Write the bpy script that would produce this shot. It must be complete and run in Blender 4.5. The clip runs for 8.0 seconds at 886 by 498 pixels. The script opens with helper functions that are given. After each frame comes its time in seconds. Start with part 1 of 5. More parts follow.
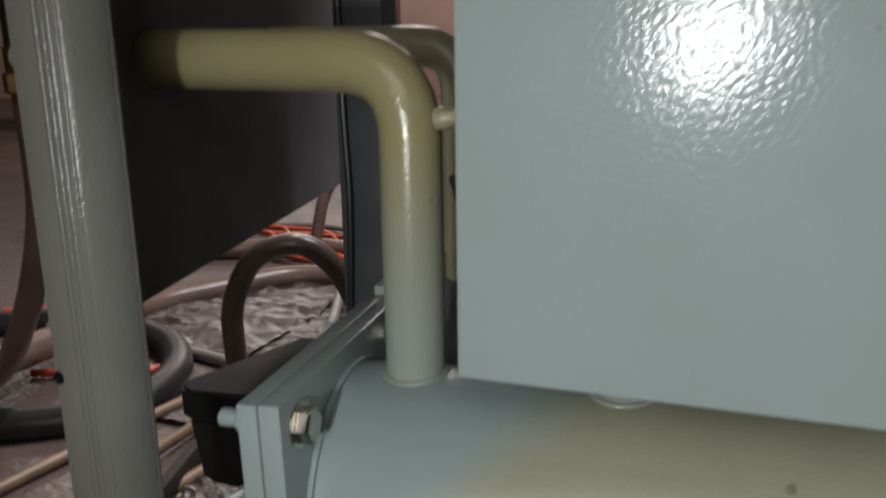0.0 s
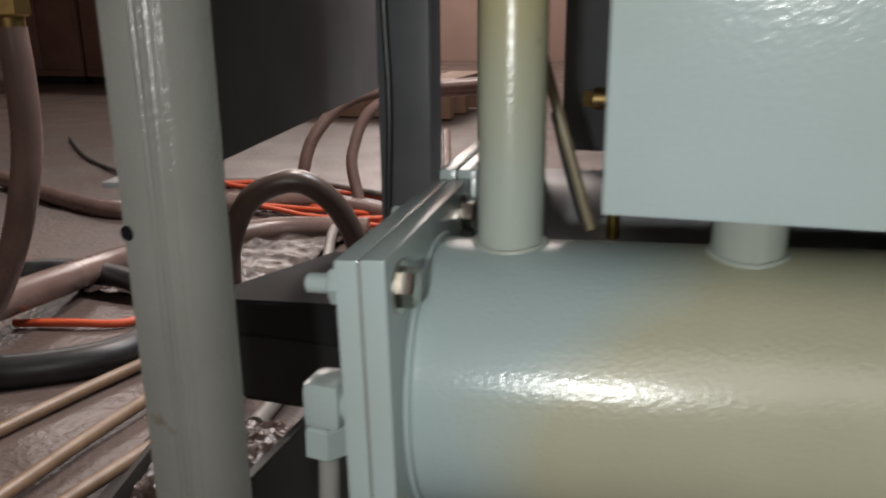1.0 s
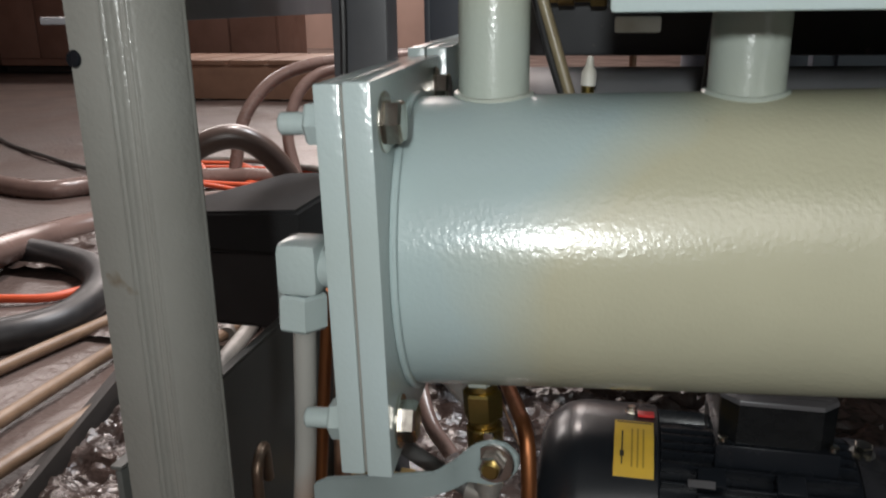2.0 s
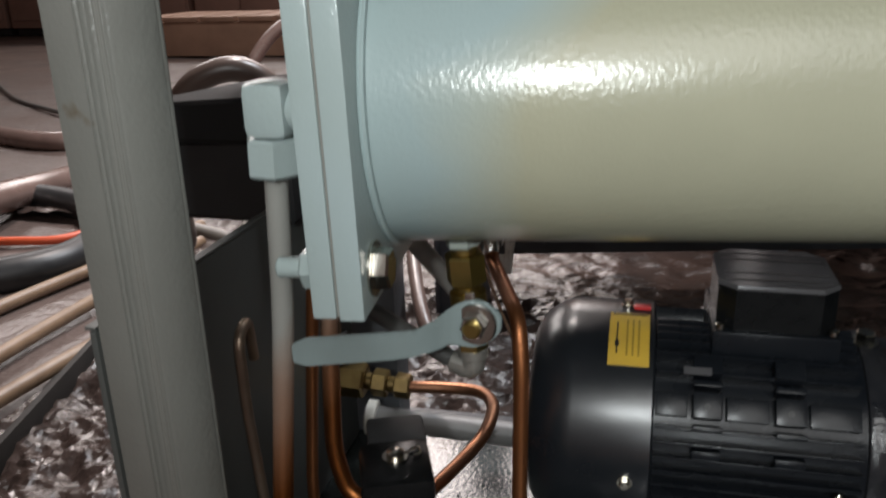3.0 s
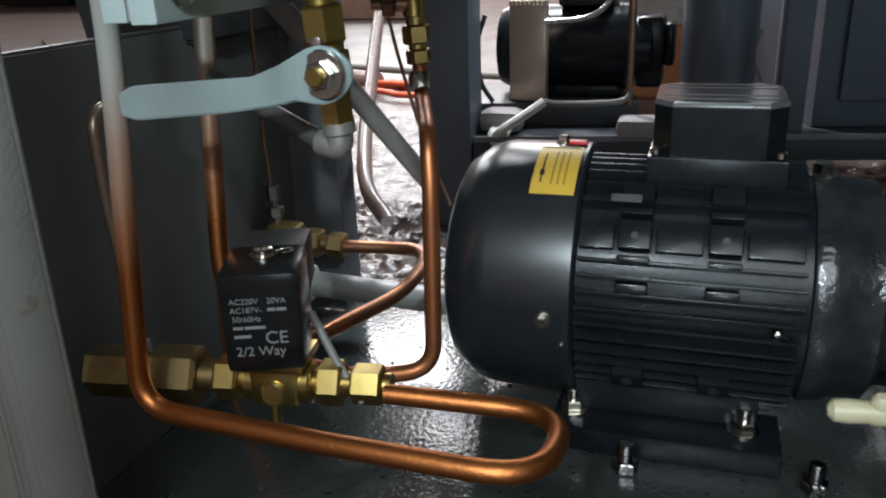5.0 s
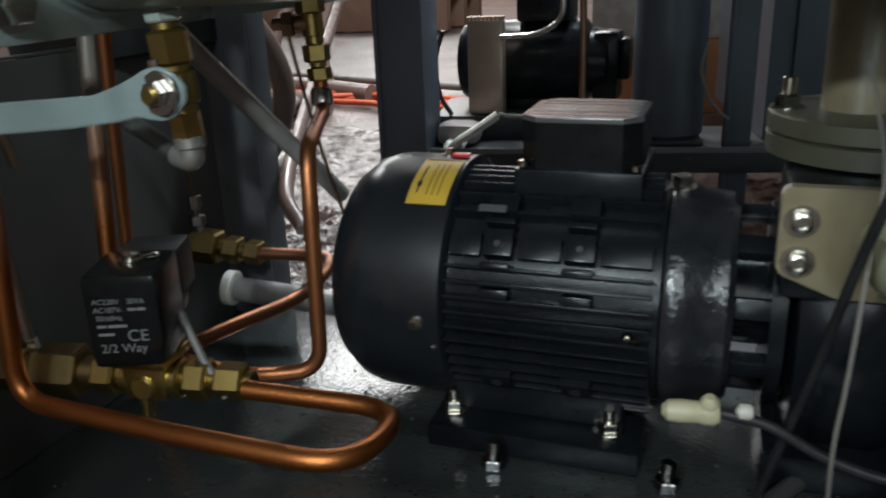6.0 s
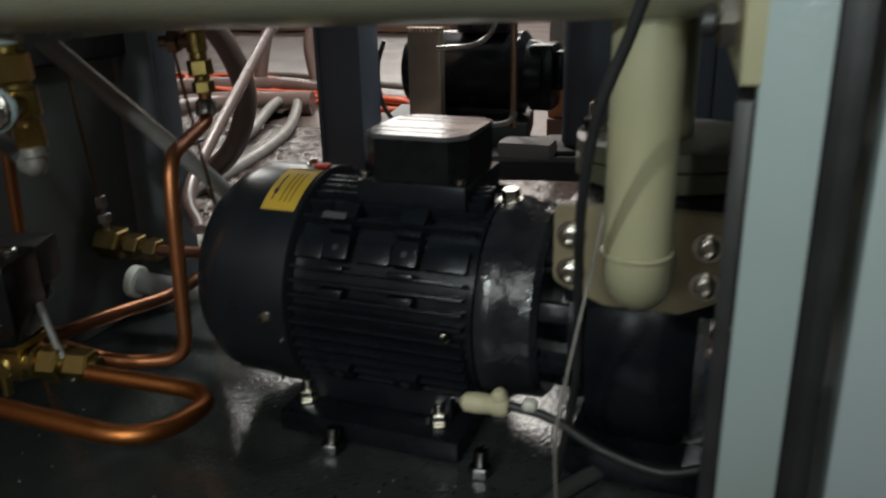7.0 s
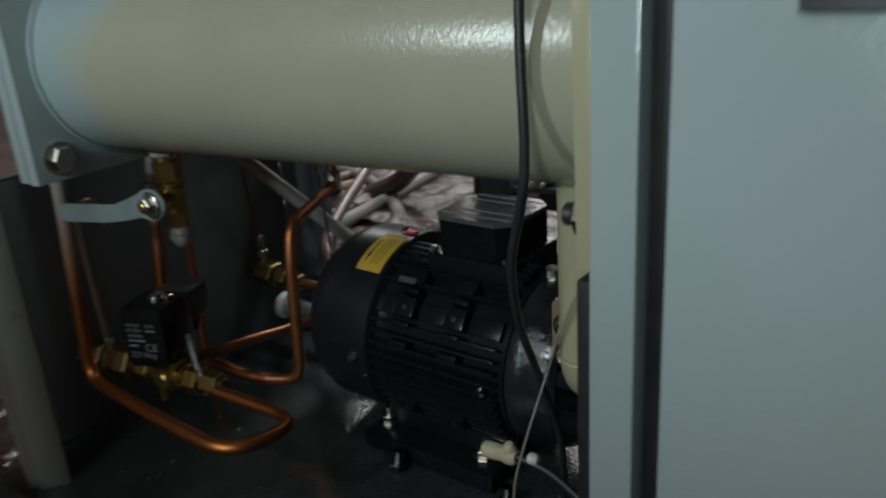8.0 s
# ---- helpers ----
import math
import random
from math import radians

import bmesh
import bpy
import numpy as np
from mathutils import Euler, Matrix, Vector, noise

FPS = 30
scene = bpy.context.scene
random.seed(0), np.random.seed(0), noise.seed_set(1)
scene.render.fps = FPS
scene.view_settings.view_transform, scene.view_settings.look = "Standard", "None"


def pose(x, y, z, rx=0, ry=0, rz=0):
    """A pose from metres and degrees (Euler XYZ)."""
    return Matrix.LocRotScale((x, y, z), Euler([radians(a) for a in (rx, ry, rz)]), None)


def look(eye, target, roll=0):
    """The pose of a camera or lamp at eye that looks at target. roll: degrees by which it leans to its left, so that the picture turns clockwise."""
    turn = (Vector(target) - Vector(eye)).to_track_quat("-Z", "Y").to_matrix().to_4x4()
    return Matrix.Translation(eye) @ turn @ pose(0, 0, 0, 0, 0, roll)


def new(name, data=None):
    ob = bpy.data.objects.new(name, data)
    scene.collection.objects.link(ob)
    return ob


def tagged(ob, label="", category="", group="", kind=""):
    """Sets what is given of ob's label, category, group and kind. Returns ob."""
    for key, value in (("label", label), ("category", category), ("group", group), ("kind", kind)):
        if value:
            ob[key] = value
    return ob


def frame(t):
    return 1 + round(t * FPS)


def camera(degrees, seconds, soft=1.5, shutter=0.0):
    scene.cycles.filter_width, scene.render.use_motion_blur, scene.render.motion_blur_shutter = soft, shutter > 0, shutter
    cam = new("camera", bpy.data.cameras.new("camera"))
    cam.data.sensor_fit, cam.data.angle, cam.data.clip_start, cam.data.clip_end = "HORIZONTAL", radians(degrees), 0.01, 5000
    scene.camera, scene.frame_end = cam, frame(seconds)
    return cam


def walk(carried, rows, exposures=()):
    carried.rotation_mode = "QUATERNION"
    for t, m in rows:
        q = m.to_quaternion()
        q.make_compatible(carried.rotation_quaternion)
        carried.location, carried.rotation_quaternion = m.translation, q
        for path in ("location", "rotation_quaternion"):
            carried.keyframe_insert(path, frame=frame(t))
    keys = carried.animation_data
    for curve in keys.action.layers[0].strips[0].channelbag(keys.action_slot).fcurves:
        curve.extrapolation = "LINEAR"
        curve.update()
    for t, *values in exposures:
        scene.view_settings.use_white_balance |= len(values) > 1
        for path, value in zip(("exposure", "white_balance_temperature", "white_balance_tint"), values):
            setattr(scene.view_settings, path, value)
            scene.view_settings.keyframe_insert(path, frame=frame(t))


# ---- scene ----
cam = camera(57.53, 8.0, soft=2.0, shutter=0.5)
PATH = [
    (0, (0.0329, -0.0219, 0.6047), (-0.1656, 0.5257, 0.4605), -0.92),
    (0.2, (0.0151, -0.0249, 0.5906), (-0.1667, 0.5265, 0.4391), -0.31),
    (0.5, (0.0086, -0.0213, 0.5790), (-0.1481, 0.5390, 0.4324), -1.32),
    (0.8, (-0.0253, -0.0222, 0.5520), (-0.1691, 0.5372, 0.3895), 0.44),
    (1, (-0.0402, -0.0169, 0.5397), (-0.2149, 0.5325, 0.3736), -0.56),
    (1.2, (-0.0698, -0.0125, 0.5234), (-0.2188, 0.5435, 0.3540), -0.01),
    (1.5, (-0.0732, -0.0117, 0.4957), (-0.2065, 0.5466, 0.3208), 0.29),
    (1.7, (-0.0707, -0.0126, 0.4829), (-0.2004, 0.5473, 0.3107), -0.37),
    (2.8, (-0.0537, -0.0138, 0.4290), (-0.1805, 0.5426, 0.2435), -1.29),
    (3, (-0.0484, -0.0130, 0.4133), (-0.1864, 0.5366, 0.2161), -1.80),
    (3.3, (-0.0367, -0.0064, 0.3895), (-0.1901, 0.5386, 0.1909), -1.95),
    (3.5, (-0.0293, 0.0005, 0.3764), (-0.1944, 0.5406, 0.1736), -1.31),
    (4, (0.0016, 0.0160, 0.3279), (-0.1751, 0.5539, 0.1294), -0.33),
    (4.2, (0.0157, 0.0223, 0.3179), (-0.1573, 0.5569, 0.1077), -0.42),
    (5.3, (0.0527, 0.0182, 0.2921), (-0.1259, 0.5525, 0.0857), -2.54),
    (5.5, (0.0729, 0.0219, 0.2916), (-0.1119, 0.5550, 0.0874), -2.38),
    (6, (0.1355, 0.0219, 0.2997), (-0.0570, 0.5540, 0.1002), -2.25),
    (6.5, (0.1915, 0.0215, 0.3078), (-0.0075, 0.5525, 0.1119), -1.90),
    (6.8, (0.2402, 0.0122, 0.2955), (0.0262, 0.5441, 0.1186), -1.09),
    (7, (0.2647, 0.0193, 0.3164), (0.0607, 0.5469, 0.1165), -1.28),
    (7.2, (0.2857, 0.0229, 0.3273), (0.0772, 0.5489, 0.1276), -1.27),
    (7.5, (0.3158, 0.0264, 0.3446), (0.0581, 0.5295, 0.1436), -2.96),
    (7.7, (0.3498, 0.0129, 0.3647), (0.0581, 0.4997, 0.1700), -3.67),
    (8, (0.4220, 0.0095, 0.4136), (0.0747, 0.4535, 0.2080), -3.74),
]
EXPO = [(0, -0.52, 6600, 9), (0.5, -0.52, 6600, 9), (1.0, -0.05, 6700, 10), (1.5, 0.2, 6600, 10), (3.0, 0.3, 6400, 8), (3.5, 0.4, 6200, 7), (4.0, 0.83, 6100, 5), (5.5, 0.97, 5700, 0),
        (6.0, 0.4, 5900, -1), (6.5, 0.7, 5400, -3), (7.0, -0.05, 6300, 0), (7.5, 0.25, 6000, 0), (8.0, -0.5, 5900, 1)]
walk(cam, [(t, look(eye, target, roll)) for t, eye, target, roll in PATH], EXPO)

# ---- light ----
world = bpy.data.worlds.new("world")
scene.world = world
world.use_nodes = True
world.node_tree.nodes["Background"].inputs[0].default_value = (0.9, 0.92, 1.0, 1)
world.node_tree.nodes["Background"].inputs[1].default_value = 0.05


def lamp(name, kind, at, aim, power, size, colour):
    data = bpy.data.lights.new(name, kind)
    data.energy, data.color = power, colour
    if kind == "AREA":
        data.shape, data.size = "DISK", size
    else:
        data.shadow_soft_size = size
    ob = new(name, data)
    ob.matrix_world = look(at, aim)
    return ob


# Three fixed spots stand in for a single torch carried with the camera.
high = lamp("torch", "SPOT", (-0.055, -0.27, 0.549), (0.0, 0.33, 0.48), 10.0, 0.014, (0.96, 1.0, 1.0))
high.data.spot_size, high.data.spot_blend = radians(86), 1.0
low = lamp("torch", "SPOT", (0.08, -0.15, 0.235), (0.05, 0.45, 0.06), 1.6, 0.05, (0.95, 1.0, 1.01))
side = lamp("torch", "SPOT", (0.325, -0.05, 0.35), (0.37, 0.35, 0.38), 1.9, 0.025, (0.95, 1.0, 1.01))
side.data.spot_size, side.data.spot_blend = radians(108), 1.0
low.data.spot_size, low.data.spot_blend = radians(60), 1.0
lamp("unseen_hall_lamp", "AREA", (-0.87, 2.15, 2.45), (-0.25, 0.7, 0.0), 52, 0.35, (1.0, 0.88, 0.84))
# Helper lamp with no known source, added to brighten the far wall.
lamp("unseen_hall_lamp", "AREA", (-3.6, 9.2, 5.2), (-4.0, 11.9, 0.6), 350, 1.2, (1.0, 0.9, 0.86))
lamp("unseen_hall_lamp", "AREA", (0.6, 2.2, 3.0), (0.4, 1.6, 0.0), 95, 1.0, (0.93, 0.95, 1.0))
# Unseen bright panels hung in the hall, added for glare on the wet pan.
for at, power, wide, tall in (((-2.3, 8.6, 3.75), 106, 2.6, 1.9), ((-4.3, 8.6, 2.4), 70, 2.4, 1.2), ((-4.55, 4.95, 3.5), 52, 1.1, 0.95)):
    glare_panel = lamp("hall_glare_panel", "AREA", at, (-0.1, 0.5, 0.0), power, wide, (1.0, 0.91, 0.88))
    glare_panel.data.shape, glare_panel.data.size_y = "RECTANGLE", tall
# Soft fill added in front of the machine; no real lamp hangs here.
lamp("unseen_hall_lamp", "AREA", (0.55, -1.9, 1.8), (0.0, 0.6, 0.3), 20, 1.5, (1.0, 0.97, 0.95))


# ---- materials ----
def material(name, colour, rough=0.5, metal=0.0, second=None, scale=40.0, amount=0.35, grain=600.0,
             bump=0.1, depth=0.0004, rough_var=0.1, coat=0.0, spots=None, spot_scale=90.0, spot_edge=0.66):
    """A surface with large stains (scale, towards second), fine grain that also gives relief, and spots of wear."""
    m = bpy.data.materials.new(name)
    m.use_nodes = True
    t = m.node_tree
    n, ln = t.nodes, t.links
    bsdf = n["Principled BSDF"]
    pos = n.new("ShaderNodeTexCoord")
    big = n.new("ShaderNodeTexNoise")
    big.inputs["Scale"].default_value, big.inputs["Detail"].default_value = scale, 5
    fine = n.new("ShaderNodeTexNoise")
    fine.inputs["Scale"].default_value, fine.inputs["Detail"].default_value = grain, 3
    for x in (big, fine):
        ln.new(pos.outputs["Object"], x.inputs["Vector"])
    second = second or tuple(c * 0.72 for c in colour)
    ramp = n.new("ShaderNodeMapRange")
    ramp.inputs[1].default_value, ramp.inputs[2].default_value = 0.35, 0.7
    ramp.inputs[4].default_value = amount * 2
    ln.new(big.outputs["Fac"], ramp.inputs[0])
    mix = n.new("ShaderNodeMix")
    mix.data_type = "RGBA"
    mix.inputs[6].default_value, mix.inputs[7].default_value = (*colour, 1), (*second, 1)
    ln.new(ramp.outputs[0], mix.inputs[0])
    out = mix.outputs[2]
    if spots:
        worn = n.new("ShaderNodeTexNoise")
        worn.inputs["Scale"].default_value, worn.inputs["Detail"].default_value = spot_scale, 6
        ln.new(pos.outputs["Object"], worn.inputs["Vector"])
        edge = n.new("ShaderNodeMapRange")
        edge.inputs[1].default_value, edge.inputs[2].default_value = spot_edge, spot_edge + 0.05
        ln.new(worn.outputs["Fac"], edge.inputs[0])
        mix2 = n.new("ShaderNodeMix")
        mix2.data_type = "RGBA"
        mix2.inputs[7].default_value = (*spots, 1)
        ln.new(edge.outputs[0], mix2.inputs[0])
        ln.new(out, mix2.inputs[6])
        out = mix2.outputs[2]
    ln.new(out, bsdf.inputs["Base Color"])
    rr = n.new("ShaderNodeMapRange")
    rr.inputs[3].default_value, rr.inputs[4].default_value = max(0.03, rough - rough_var), min(1, rough + rough_var)
    ln.new(big.outputs["Fac"], rr.inputs[0])
    ln.new(rr.outputs[0], bsdf.inputs["Roughness"])
    bsdf.inputs["Metallic"].default_value = metal
    bsdf.inputs["Coat Weight"].default_value = coat
    if bump:
        b = n.new("ShaderNodeBump")
        b.inputs["Strength"].default_value, b.inputs["Distance"].default_value = bump, depth
        ln.new(fine.outputs["Fac"], b.inputs["Height"])
        ln.new(b.outputs[0], bsdf.inputs["Normal"])
        if coat:
            bsdf.inputs["Coat Roughness"].default_value = 0.09
            ln.new(b.outputs[0], bsdf.inputs["Coat Normal"])
    return m


GREY = material("grey_paint", (0.34, 0.41, 0.415), 0.17, second=(0.305, 0.36, 0.335), scale=11, grain=380, bump=0.36, depth=0.0007, rough_var=0.05,
                spots=(0.22, 0.22, 0.19), spot_scale=60, spot_edge=0.72)
POST = material("post_paint", (0.216, 0.220, 0.201), 0.24, second=(0.163, 0.161, 0.145), scale=12, grain=420, bump=0.55, depth=0.0006,
                spots=(0.15, 0.13, 0.10), spot_scale=34, spot_edge=0.70)
PANEL = material("panel_paint", (0.36, 0.42, 0.44), 0.22, second=(0.335, 0.40, 0.375), scale=11, amount=0.5, grain=420, bump=0.4, depth=0.0006)
KHAKI = material("khaki_paint", (0.36, 0.34, 0.21), 0.33, second=(0.31, 0.30, 0.20), scale=14, grain=650, bump=0.25, depth=0.0006,
                 spots=(0.22, 0.15, 0.07), spot_scale=80, spot_edge=0.74)
DIRTKHAKI = material("dirty_khaki_paint", (0.235, 0.2, 0.125), 0.36, second=(0.15, 0.115, 0.065), scale=26, grain=500, bump=0.25, depth=0.0006, amount=0.45)
SIDEM = material("side_sheet_paint", (0.11, 0.118, 0.112), 0.5, second=(0.082, 0.088, 0.084), scale=9, grain=500, bump=0.2, spots=(0.1, 0.095, 0.085), spot_scale=50, spot_edge=0.7)
OLIVE = material("dirty_olive_paint", (0.085, 0.082, 0.055), 0.4, second=(0.05, 0.045, 0.03), scale=30, grain=400, bump=0.3)
DARK = material("dark_steel_paint", (0.035, 0.038, 0.042), 0.45, second=(0.055, 0.055, 0.06), scale=14, grain=500, bump=0.15,
                spots=(0.1, 0.09, 0.085), spot_scale=60, spot_edge=0.68)
SLATE = material("slate_paint", (0.19, 0.19, 0.2), 0.42, second=(0.13, 0.13, 0.138), scale=10, grain=500, bump=0.2, spots=(0.14, 0.12, 0.11), spot_scale=40, spot_edge=0.7)
DIMSLATE = material("dark_slate_paint", (0.1, 0.104, 0.112), 0.42, second=(0.055, 0.058, 0.065), scale=12, grain=500, bump=0.2, spots=(0.12, 0.11, 0.1), spot_scale=50, spot_edge=0.7)
PANM = material("wet_base_paint", (0.042, 0.048, 0.046), 0.15, second=(0.024, 0.028, 0.027), scale=22, grain=260, bump=0.5, depth=0.0008,
                rough_var=0.1, coat=0.5, spots=(0.008, 0.008, 0.008), spot_scale=170, spot_edge=0.62)
BLACK = material("motor_black_paint", (0.0065, 0.008, 0.0105), 0.27, second=(0.012, 0.0135, 0.016), scale=25, grain=500, bump=0.2, rough_var=0.12, spots=(0.03, 0.031, 0.033), spot_scale=230, spot_edge=0.71)
BLACK.node_tree.nodes["Principled BSDF"].inputs["Specular IOR Level"].default_value = 0.22
LEVERPAINT = material("lever_paint", (0.215, 0.265, 0.265), 0.3, second=(0.17, 0.205, 0.2), scale=30, grain=420, bump=0.3, depth=0.0006, spots=(0.3, 0.31, 0.3), spot_scale=120, spot_edge=0.7)
PLASTIC = material("black_plastic", (0.005, 0.0055, 0.006), 0.24, second=(0.01, 0.0105, 0.011), scale=60, grain=900, bump=0.12, rough_var=0.06)
PLASTIC.node_tree.nodes["Principled BSDF"].inputs["Specular IOR Level"].default_value = 0.24
DUSTPLASTIC = material("dusty_plug_plastic", (0.03, 0.032, 0.034), 0.5, second=(0.014, 0.015, 0.016), scale=45, grain=500, bump=0.15)
# Paler than the box plastic: reflected hall light is partly put into this colour.
LIDM = material("pale_sheen_plastic", (0.085, 0.083, 0.086), 0.17, second=(0.055, 0.055, 0.058), scale=40, grain=300, bump=0.15)
LIDM.node_tree.nodes["Principled BSDF"].inputs["Specular IOR Level"].default_value = 0.36
FOAM = material("black_foam", (0.008, 0.0085, 0.009), 0.95, second=(0.012, 0.013, 0.014), scale=40, grain=700, bump=0.5, depth=0.001)
FOAMSKIN = material("smooth_black_foam", (0.013, 0.014, 0.015), 0.6, second=(0.02, 0.022, 0.023), scale=30, grain=500, bump=0.25, depth=0.0008)
COPPER = material("copper", (0.44, 0.175, 0.07), 0.42, 0.9, second=(0.29, 0.115, 0.055), scale=28, grain=300, bump=0.08, amount=0.4, rough_var=0.1)
BROWNCOPPER = material("browned_copper", (0.36, 0.17, 0.095), 0.4, 0.95, second=(0.25, 0.125, 0.075), scale=26, grain=300, bump=0.1)
OLDCOPPER = material("tarnished_copper", (0.32, 0.2, 0.13), 0.36, 1.0, second=(0.2, 0.13, 0.09), scale=30, grain=300, bump=0.1)
DULLCOPPER = material("dull_copper", (0.40, 0.32, 0.25), 0.36, 0.85, second=(0.27, 0.19, 0.14), scale=30, grain=300, bump=0.1)
WETBLACK = material("oily_black_paint", (0.012, 0.013, 0.016), 0.2, second=(0.03, 0.03, 0.032), scale=45, grain=160, bump=0.5, depth=0.0015, rough_var=0.12)
OILSTEEL = material("oily_dark_steel", (0.3, 0.3, 0.3), 0.14, 1.0, second=(0.1, 0.1, 0.1), scale=200, grain=400, bump=0.5, depth=0.001)
OLDBRASS = material("tarnished_brass", (0.35, 0.25, 0.1), 0.42, 1.0, second=(0.16, 0.105, 0.05), scale=50, grain=300, bump=0.15)
GREASYBRASS = material("greasy_brass", (0.33, 0.25, 0.11), 0.42, 1.0, second=(0.19, 0.135, 0.065), scale=60, grain=300, bump=0.2)
DRAINM = material("grey_drain_plastic", (0.2, 0.195, 0.19), 0.45, second=(0.13, 0.125, 0.12), scale=30, bump=0.05)
PALENICKEL = material("dull_nickel", (0.33, 0.32, 0.295), 0.42, 0.7, second=(0.4, 0.38, 0.34), scale=60, grain=300, bump=0.1)
BRASS = material("brass", (0.52, 0.40, 0.135), 0.32, 1.0, second=(0.33, 0.24, 0.09), scale=60, grain=300, bump=0.1, rough_var=0.1)
CHROME = material("nickel", (0.62, 0.61, 0.58), 0.24, 1.0, second=(0.4, 0.39, 0.36), scale=80, grain=400, bump=0.08)
ZINC = material("zinc_bolt", (0.66, 0.64, 0.58), 0.2, 1.0, second=(0.42, 0.4, 0.34), scale=150, grain=500, bump=0.15)
YELLOW = material("yellow_label", (0.62, 0.405, 0.05), 0.35, second=(0.52, 0.34, 0.06), scale=60, grain=300, bump=0.02)
LABELINK = material("faded_ink", (0.3, 0.2, 0.03), 0.5, scale=80, bump=0)
INK = material("black_ink", (0.02, 0.02, 0.02), 0.5, scale=80, bump=0)
PRINT = material("white_print", (0.2, 0.21, 0.21), 0.5, scale=200, bump=0)
WHITE = material("white_nylon", (0.74, 0.73, 0.68), 0.4, second=(0.5, 0.47, 0.38), scale=60, bump=0.05)
CREAM = material("cream_nylon", (0.55, 0.5, 0.33), 0.42, second=(0.42, 0.38, 0.24), scale=80, bump=0.05)
BRACEM = material("pale_brace_tube", (0.33, 0.32, 0.3), 0.36, second=(0.22, 0.2, 0.185), scale=40, grain=300, bump=0.2, spots=(0.12, 0.09, 0.07), spot_scale=60, spot_edge=0.68)
TUBEGREY = material("grey_hose", (0.2, 0.185, 0.165), 0.42, second=(0.13, 0.118, 0.105), scale=30, grain=300, bump=0.1)
DARKTUBE = material("dark_hose", (0.06, 0.06, 0.058), 0.35, second=(0.035, 0.035, 0.034), scale=30, grain=300, bump=0.1)
COWL = material("satin_cowl_paint", (0.009, 0.011, 0.014), 0.29, second=(0.013, 0.015, 0.018), scale=25, grain=700, bump=0.12, rough_var=0.05, spots=(0.045, 0.046, 0.048), spot_scale=260, spot_edge=0.72)
COWL.node_tree.nodes["Principled BSDF"].inputs["Specular IOR Level"].default_value = 0.8
RUBBER = material("black_rubber", (0.016, 0.016, 0.017), 0.42, second=(0.03, 0.03, 0.03), scale=40, grain=400, bump=0.15)
RAILM = material("dirty_rail_steel", (0.016, 0.014, 0.012), 0.75, second=(0.026, 0.021, 0.018), scale=18, grain=200, bump=0.3)
ORANGE = material("orange_cable", (0.62, 0.10, 0.035), 0.45, second=(0.55, 0.08, 0.03), scale=30, bump=0.05)
RED = material("red_plastic", (0.6, 0.03, 0.03), 0.4, bump=0)
BROWNHOSE = material("brown_hose", (0.19, 0.13, 0.112), 0.28, second=(0.11, 0.072, 0.06), scale=12, grain=250, bump=0.1)
DARKHOSE = material("dark_brown_hose", (0.085, 0.06, 0.05), 0.32, second=(0.055, 0.038, 0.032), scale=12, grain=250, bump=0.1)
RUSTBAR = material("rusty_bar", (0.25, 0.165, 0.105), 0.42, second=(0.14, 0.085, 0.05), scale=30, grain=300, bump=0.3, depth=0.001)
WOOD = material("pallet_wood", (0.3, 0.17, 0.11), 0.65, second=(0.2, 0.11, 0.07), scale=8, grain=120, bump=0.3, depth=0.001)
CARD = material("orange_board", (0.62, 0.29, 0.12), 0.6, second=(0.5, 0.22, 0.09), scale=6, bump=0.1)
PLATEX = material("plate_stack", (0.42, 0.33, 0.26), 0.38, 0.7, second=(0.32, 0.25, 0.2), scale=20, bump=0.1)
BROWNCAB = material("brown_cabinet", (0.29, 0.165, 0.125), 0.5, second=(0.2, 0.11, 0.08), scale=5, bump=0.1)
CLOTH = material("grey_cloth", (0.3, 0.27, 0.27), 0.8, second=(0.22, 0.2, 0.2), scale=30, grain=300, bump=0.4, depth=0.002)
WALLM = material("wall_paint", (0.35, 0.24, 0.2), 0.7, second=(0.28, 0.19, 0.16), scale=2, grain=80, bump=0.2)
CEIL = material("ceiling_sheet", (0.3, 0.29, 0.28), 0.6, scale=2, bump=0.1)
GROUND = material("wet_concrete", (0.135, 0.10, 0.088), 0.4, second=(0.075, 0.055, 0.048), scale=3.2, grain=60, bump=0.6, depth=0.006,
                  rough_var=0.25, amount=0.5)
BLUEWALL = material("blue_grey_cabinet", (0.095, 0.11, 0.135), 0.42, second=(0.065, 0.076, 0.092), scale=5, bump=0.1)


